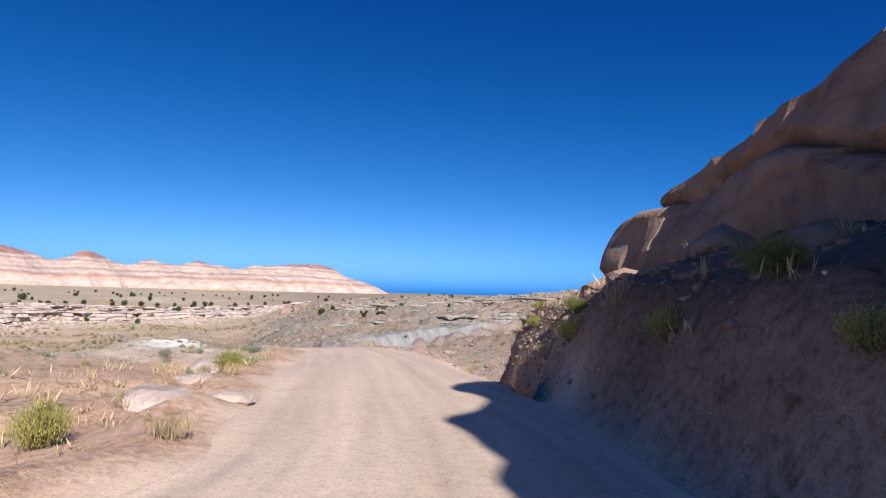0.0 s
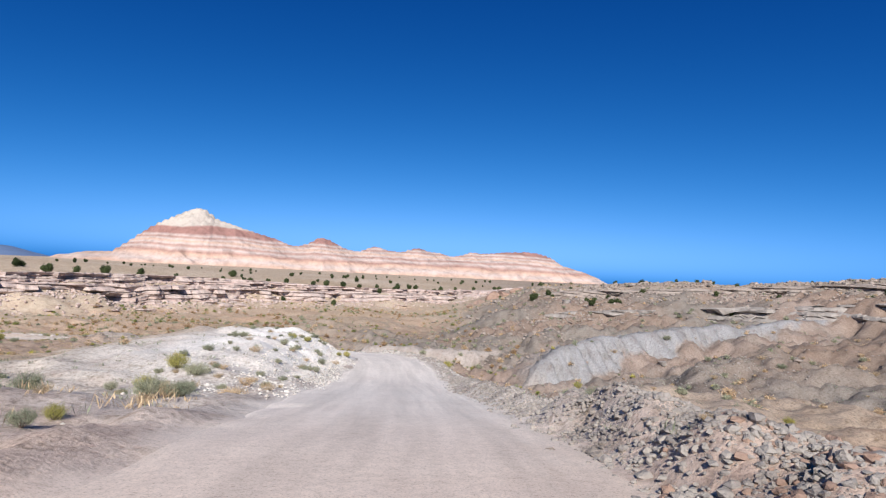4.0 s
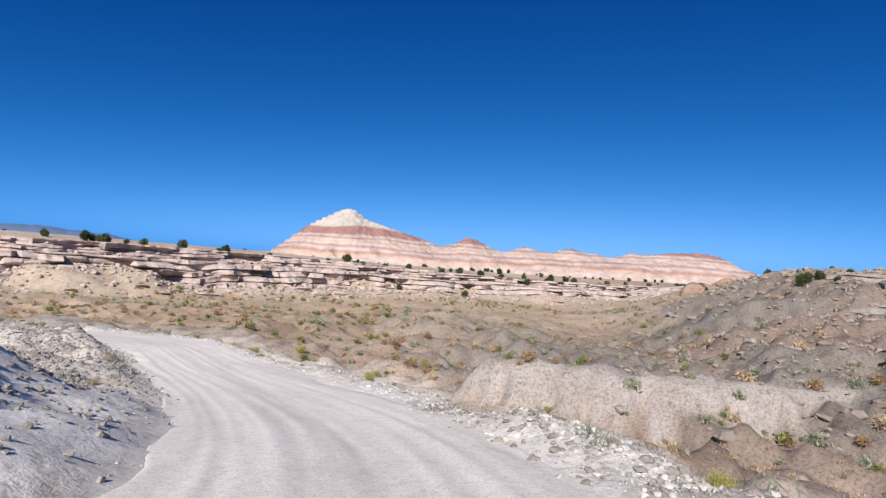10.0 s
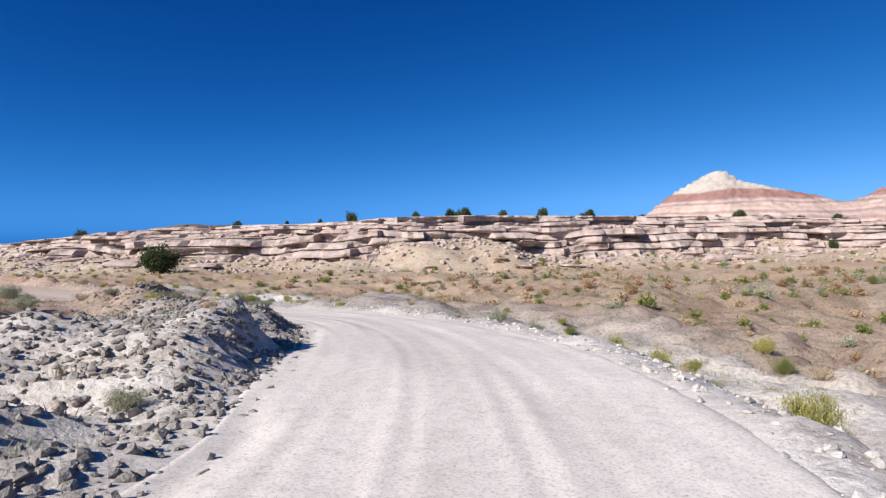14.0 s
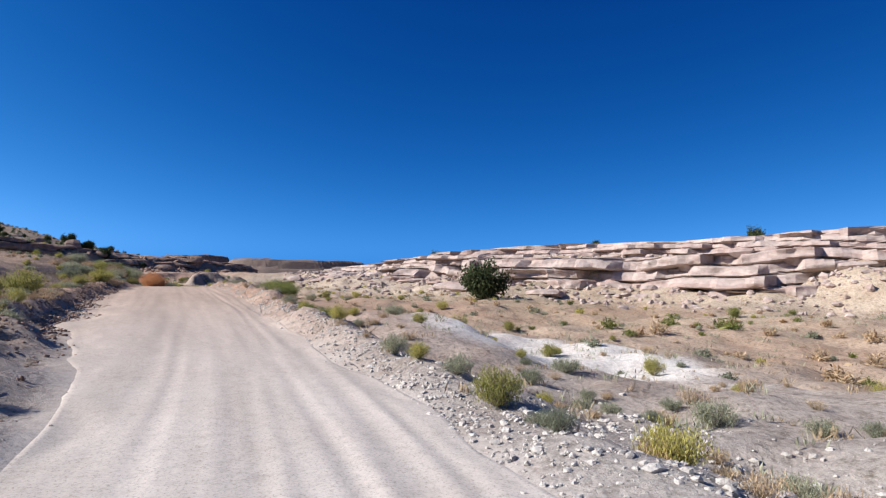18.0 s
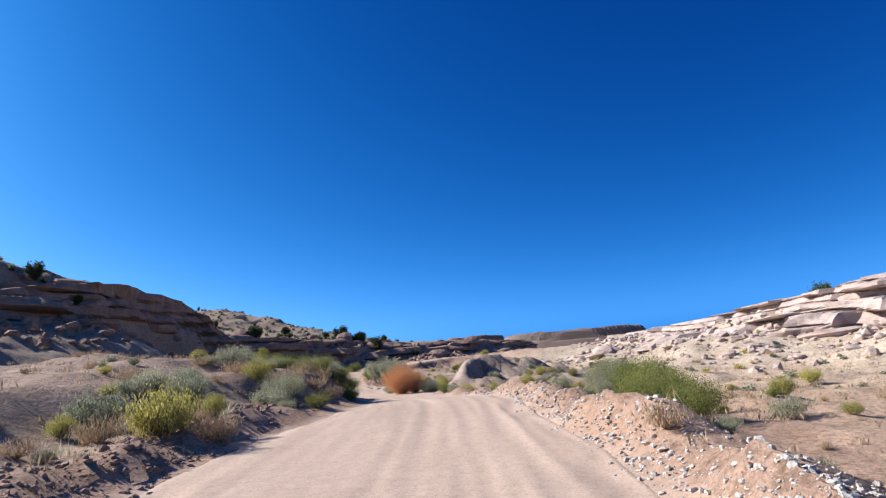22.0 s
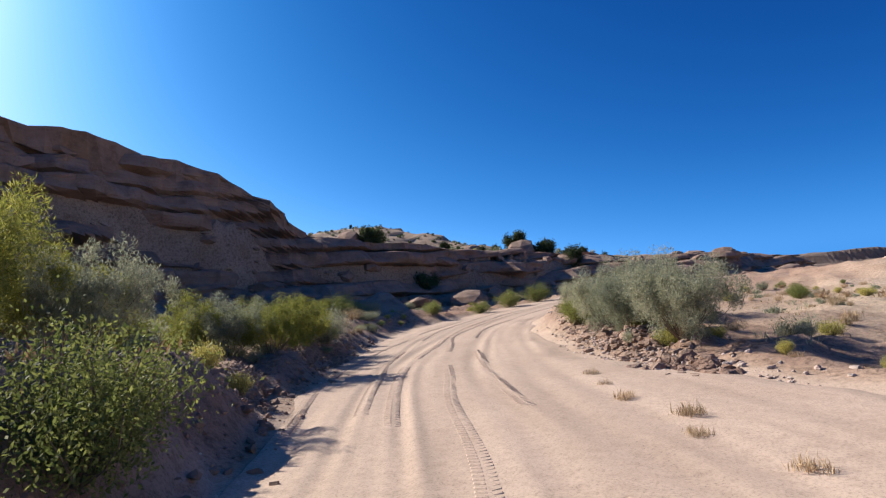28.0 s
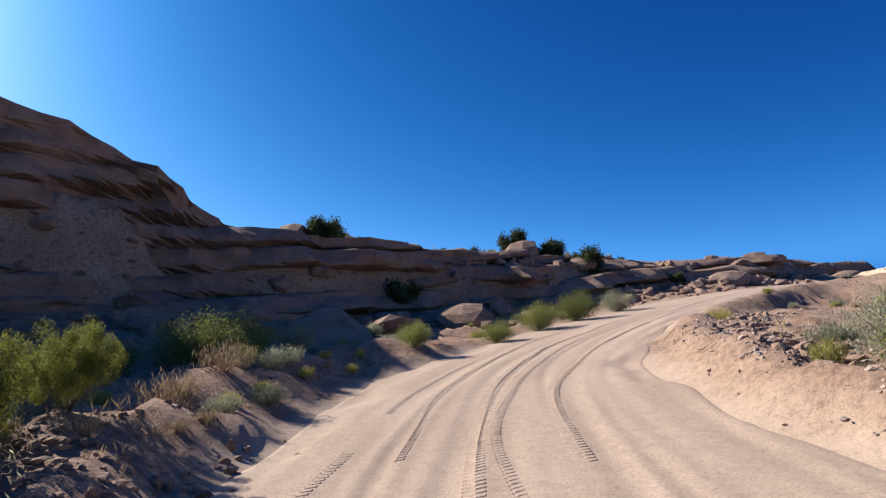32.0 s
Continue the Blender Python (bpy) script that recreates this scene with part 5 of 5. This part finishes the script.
for _ in range(330):
    k = rng.randrange(60, len(north) - 170)
    row = rng.choice((2.0, 3.6, 6.0, 9.0, 10.0, 13.0, 17.0, 20.0, -3.0))
    slab(north, k, -1, 21, row + rng.uniform(-1.2, 1.2), rng.uniform(1.2, 3.6), PALE_ROCK, "pale sandstone slab lying on a ledge", "sandstone_slab", (1.5, 1.0, 0.75))
for _ in range(110):
    k = rng.randrange(25, len(south) - 120)
    row = rng.choice((-3.0, 0.0, 2.0, 5.0, 8.0, 12.0, 18.0))
    slab(south, k, 1, 31, row + rng.uniform(-1.5, 1.5), rng.uniform(1.0, 4.0), RED_ROCK, "brown sandstone block on a dark cliff", "sandstone_block", (1.5, 1.0, 0.8))
for x, y, z, s, tilt in ((-151, 4.5, -6.2, 5.2, 28), (-146, 1.5, -5.8, 3.4, 18), (-157, 4.8, -5.6, 3.2, -15)):
    ob = new("fallen_slab", ROCKS["brown_sandstone"][1])
    ob.matrix_basis = pose(x, y, height(x, y) - 0.3, 8, tilt, 25)
    ob.scale = (s * 1.5, s, s * 0.7)
    tagged(ob, "large tilted sandstone slab fallen from the cliff", "rock", "fallen slabs")
for _ in range(60):
    k = rng.randrange(30, 150)
    back = rng.uniform(-6, 14)
    t = south[k + 1, :2] - south[k, :2]
    boulder(south[k, 0] - t[1] * back, south[k, 1] + t[0] * back, rng.uniform(0.7, 3.0), RED_ROCK, "brown sandstone boulder under a dark cliff", "boulder", (1.2, 1.0, 0.8))
for x, y, s in [(-14.5, -70, 1.9), (-13.3, -68.5, 1.6), (-12.6, -67.5, 1.0), (-16.8, -79.5, 1.8), (-15.7, -80.5, 0.8), (-16, -77.5, 0.9)]:
    boulder(x, y, s, PALE_ROCK, "pinkish weathered boulder beside the road")
for x, y, s in [(5.4, -51, 0.5), (7, -49, 0.6), (8.5, -50, 0.8), (2.7, -62.1, 0.8), (0.9, -65.2, 1.1), (1.4, -56.3, 0.5), (4.6, -60.4, 0.6), (3.6, -63.8, 0.5), (-1.5, -69.4, 0.6)]:
    boulder(x, y, s, RED_ROCK, "brown rock on stony ground beside the road")

r = random.Random(12)
for k, off, s in ((170, 6.4, 0.6), (176, 5.6, 0.45), (180, 8.6, 0.9), (186, 7.0, 0.5), (190, 6.0, 0.7), (192, 9.6, 1.2), (198, 7.6, 0.7), (203, 6.2, 0.5), (206, 9.0, 1.0), (212, 7.2, 0.6), (173, 9.6, 1.3)):
    t = (road[k + 1, :2] - road[k, :2]) * 2
    boulder(road[k, 0] + t[1] * off, road[k, 1] - t[0] * off, s, RED_ROCK, "brown angular rock standing on a stony flat", "boulder", (1.1, 1.0, 1.0))
rubble("badland_stones", [(14, 44), (30, 66), (56, 78), (84, 70), (104, 40)], 6500, 0.06, 0.5, 9.0, EAST_ROCK, "grey stones strewn over a badland slope", 21)
rubble("badland_stones", [(40, 110), (62, 100), (88, 84), (108, 60), (118, 20)], 6500, 0.07, 0.8, 8.0, EAST_ROCK, "brown stones strewn below a badland rim", 22)
rubble("badland_stones", [(10, 2), (16, 10), (30, 14), (50, 18)], 5200, 0.02, 0.16, 4.5, GREY_ROCK, "dark grey rubble in a gully beside the road", 23)
rubble("scree", [(-17.7 + 0.476 * u + 0.88 * v, -92.4 + 0.88 * u - 0.476 * v) for u, v in ((14, 4.6), (24, 5.0), (33, 6.0), (42, 6.5))], 5200, 0.012, 0.11, 1.2, RED_ROCK, "brown scree on a shaded dirt slope", 25)
rubble("badland_stones", [(-3, -75), (1, -67), (5, -58), (9, -48), (11, -36), (14, -22)], 11000, 0.012, 0.09, 2.2, EAST_ROCK, "brown rubble on stony ground", 24)
for x, y, s in ((38, 152, 4.5), (43, 155, 6), (48, 159, 5.5), (53, 161, 4.5), (34, 149, 3), (46, 153, 3.4)):
    boulder(x, y, s, RED_ROCK, "dark sandstone block at the end of a ridge", "sandstone_block", (1.3, 1.0, 1.0), 0.1, "ridge blocks")
for x, y, s in ((22, 64, 1.4), (24.5, 66, 1.8), (27, 66.5, 1.5), (30, 68, 1.2), (33, 68.5, 1.9), (19, 61, 1.1)):
    boulder(x, y, s, RED_ROCK, "dark low rock on a bare slope", "boulder", (1.6, 1.0, 0.6))
for _ in range(150):
    x, y = r.uniform(15, 120), r.uniform(10, 140)
    boulder(x, y, r.uniform(0.5, 2.4) * (0.5 + y / 170), GREY_ROCK if r.random() < 0.5 else EAST_ROCK, "grey weathered rock on a badland slope", "boulder", (1.3, 1.0, 0.7))
for _ in range(110):
    a, f = radians(r.uniform(14, 95)), r.uniform(104, 190)
    place(TREES, f * math.sin(a), f * math.cos(a) - 20, r.uniform(0.35, 0.8))
flats = [(x, y, height(x, y), 0.5 + 1.2 * r.random() ** 2) for x, y in ((r.uniform(-70, 55), r.uniform(34, 158)) for _ in range(3200))]
line_far, line_side = nearest(north, np.array([p[0] for p in flats]), np.array([p[1] for p in flats]))[:2]
flats = [p for p, f, s, m in zip(flats, line_far, line_side, fbm(np.array([p[0] for p in flats]), np.array([p[1] for p in flats]), 12, 3, 402)) if p[2] < -5.2 and (s > 0 or f < 3) and m > -0.12 and min((p[0] - q[0]) ** 2 + (p[1] - q[1]) ** 2 for q in road[::8]) > 330]
for k, (mat, label) in enumerate(((SAGE, "grey-green scrub across the valley floor"), (GREEN, "green bushes along the wash"), (DRY, "dry brown scrub across the valley floor"), (RUST_GRASS, "rust-coloured low growth on the valley floor"))):
    clumps("low_scrub", flats[k::4], mat, label, seed=41 + k, thick=0.009)
slope = [(x, y, height(x, y), r.uniform(0.5, 1.5)) for x, y in ((r.uniform(-250, -60), r.uniform(-90, 20)) for _ in range(2400)) if y < np.interp(x, [-250, -200, -156, -134, -98, -52], [22, 10, -8, -12, -22, -52])]
clumps("low_scrub", slope[:800], SAGE, "grey-green scrub on the southern slopes", seed=51, thick=0.012)
clumps("low_scrub", slope[800:], JUNIPER, "dark scrub on the southern slopes", seed=52, thick=0.012)
wild = [(x, y, height(x, y), r.uniform(0.6, 1.5)) for x, y in ((r.uniform(8, 130), r.uniform(-30, 170)) for _ in range(1500)) if (x - 41) ** 2 + (y - 32) ** 2 > 200 and min((x - p[0]) ** 2 + (y - p[1]) ** 2 for p in road[::8]) > 260]
clumps("low_scrub", wild[:900], SAGE, "grey-green scrub dotted over badland slopes", seed=31, thick=0.009)
clumps("low_scrub", wild[900:], DRY, "dry brown scrub dotted over badland slopes", seed=32, thick=0.009)
for _ in range(70):
    x, y = r.uniform(8, 70), r.uniform(-10, 90)
    place(KINDS[r.choice(("sage", "dry", "dry"))], x, y, r.uniform(0.6, 1.2))


def tufts(name, n, box, seed, mat, label, keep, size):
    """Low dry growth too dense to count: little fans of blades."""
    q = np.random.RandomState(seed)
    x, y = q.uniform(box[0], box[1], n), q.uniform(box[2], box[3], n)
    d, s, k = nearest(road, x, y)
    z = lay(x, y)
    ok = (d > np.where(s > 0, road[k, 3], road[k, 4]) + 0.6) & keep(x, y, z, d) & (q.rand(n) < 0.55 + 1.3 * fbm(x, y, 7, 3, seed))
    x, y, z = x[ok], y[ok], z[ok]
    m, b = len(x), 14
    c = np.repeat(np.stack([x, y, z], -1), b, 0) + q.normal(0, 1, (m * b, 3)) * [0.12, 0.12, 0]
    h = size * np.repeat(0.5 + q.rand(m), b) * (0.6 + 0.6 * q.rand(m * b))
    way = q.normal(0, 0.45, (m * b, 2))
    tip = c + np.stack([way[:, 0] * h, way[:, 1] * h, h], -1)
    e = q.normal(0, 1, (m * b, 3)) * 0.009 * [1, 1, 0.2]
    mid = (c + tip) / 2
    V = np.stack([c, mid + e, tip, mid - e], 1).reshape(-1, 3)
    ob = mesh_ob(name, V, np.arange(len(V)).reshape(-1, 4), mat)
    tagged(ob, label, "grass", kind="stuff")


tufts("dry_grass", 9000, (-150, 30, 28, 110), 5, DRY, "dry straw grass on the valley floor", lambda x, y, z, d: z < -4.8, 0.17)
tufts("low_sage", 7000, (-150, 30, 28, 115), 6, SAGE, "low grey-green scrub on the valley floor", lambda x, y, z, d: (z < -5.2) & (d > 5), 0.2)
tufts("dry_grass", 5000, (-150, -35, -5, 45), 7, DRY, "dry grass on the slope above the road", lambda x, y, z, d: z > -6, 0.17)
tufts("low_scrub", 9000, (-30, 75, -85, 100), 8, SAGE, "small dry scrub on pale ground", lambda x, y, z, d: (d > 1.5) & (z > -7.5), 0.16)
tufts("dry_grass", 2500, (-25, 0, -95, -30), 9, DRY, "tufts of dry grass along the road", lambda x, y, z, d: d < 9, 0.24)
for u, v, s in ((12, 5.6, 1.6), (15.5, 5.2, 1.8), (18, 5.0, 1.7), (9, 5.6, 1.5)):
    x, y = -17.7 + 0.476 * u + 0.88 * v, -92.4 + 0.88 * u - 0.476 * v
    boulder(x, y, s, RED_ROCK, "rounded brown sandstone block above a dirt slope", "sandstone_block", (1.3, 1.0, 0.9), 0.05, "outcrop blocks")
for u, v, k, s in ((13.4, 2.9, "rabbit", 0.8), (15, 3.4, "green", 0.35), (9, 3.4, "rabbit", 0.7), (7, 3.9, "green", 0.4), (18, 3.2, "dry", 1.0), (11, 3.3, "grass", 1.2), (5, 3.6, "rabbit", 0.6), (22, 3.4, "rabbit", 0.6), (25, 3.3, "dry", 0.9)):
    place(KINDS[k], -17.7 + 0.476 * u + 0.88 * v, -92.4 + 0.88 * u - 0.476 * v, s)
for x, y, k, s in ((-14.6, -73.6, "rabbit", 1.1), (-13, -66, "sage", 0.9), (-18.5, -82.5, "rabbit", 0.9), (-17, -84, "grass", 1.0), (-16.6, -78, "grass", 0.9), (-15, -76.5, "grass", 1.0), (-14.2, -72, "dry", 1.0), (-12.9, -69.4, "sage", 0.8), (-9.7, -52, "sage", 0.9),
                   (-8.6, -30.3, "sage", 0.9), (-7.6, -21.4, "dry", 0.8), (-10, -44, "grass", 1.2), (0.4, -61.6, "dry", 1.0), (2.0, -59.6, "dry", 1.1), (3.4, -58, "dry", 0.9), (-1.6, -65.6, "grass", 1.0), (4.8, -56, "dry", 1.0), (1.0, -57.6, "grass", 1.0), (-3.4, -70.4, "grass", 1.0), (4.5, -37, "sage", 0.9), (5.2, -35.5, "dry", 1.3), (7.5, -38, "dry", 1.4), (9.5, -37.5, "dry", 1.5)):
    place(KINDS[k], x, y, s)
for k, off, size in ((598, 3.0, 0.8), (601, 3.2, 0.6), (603, 2.9, 0.9), (606, 3.3, 0.7), (609, 3.0, 0.6), (611, 3.4, 0.8), (614, 3.1, 0.7), (617, 3.3, 0.5), (620, 3.5, 0.6), (595, 3.1, 0.8), (592, 3.2, 0.6)):
    t = (road[k + 1, :2] - road[k, :2]) * 2
    place(KINDS["grass"], road[k, 0] + t[1] * off, road[k, 1] - t[0] * off, size)
tufts("orange_grass", 2600, (-128, -96, 12, 33), 15, RUST_GRASS, "orange-brown dry grass on a low terrace", lambda x, y, z, d: z > -5.6, 0.22)
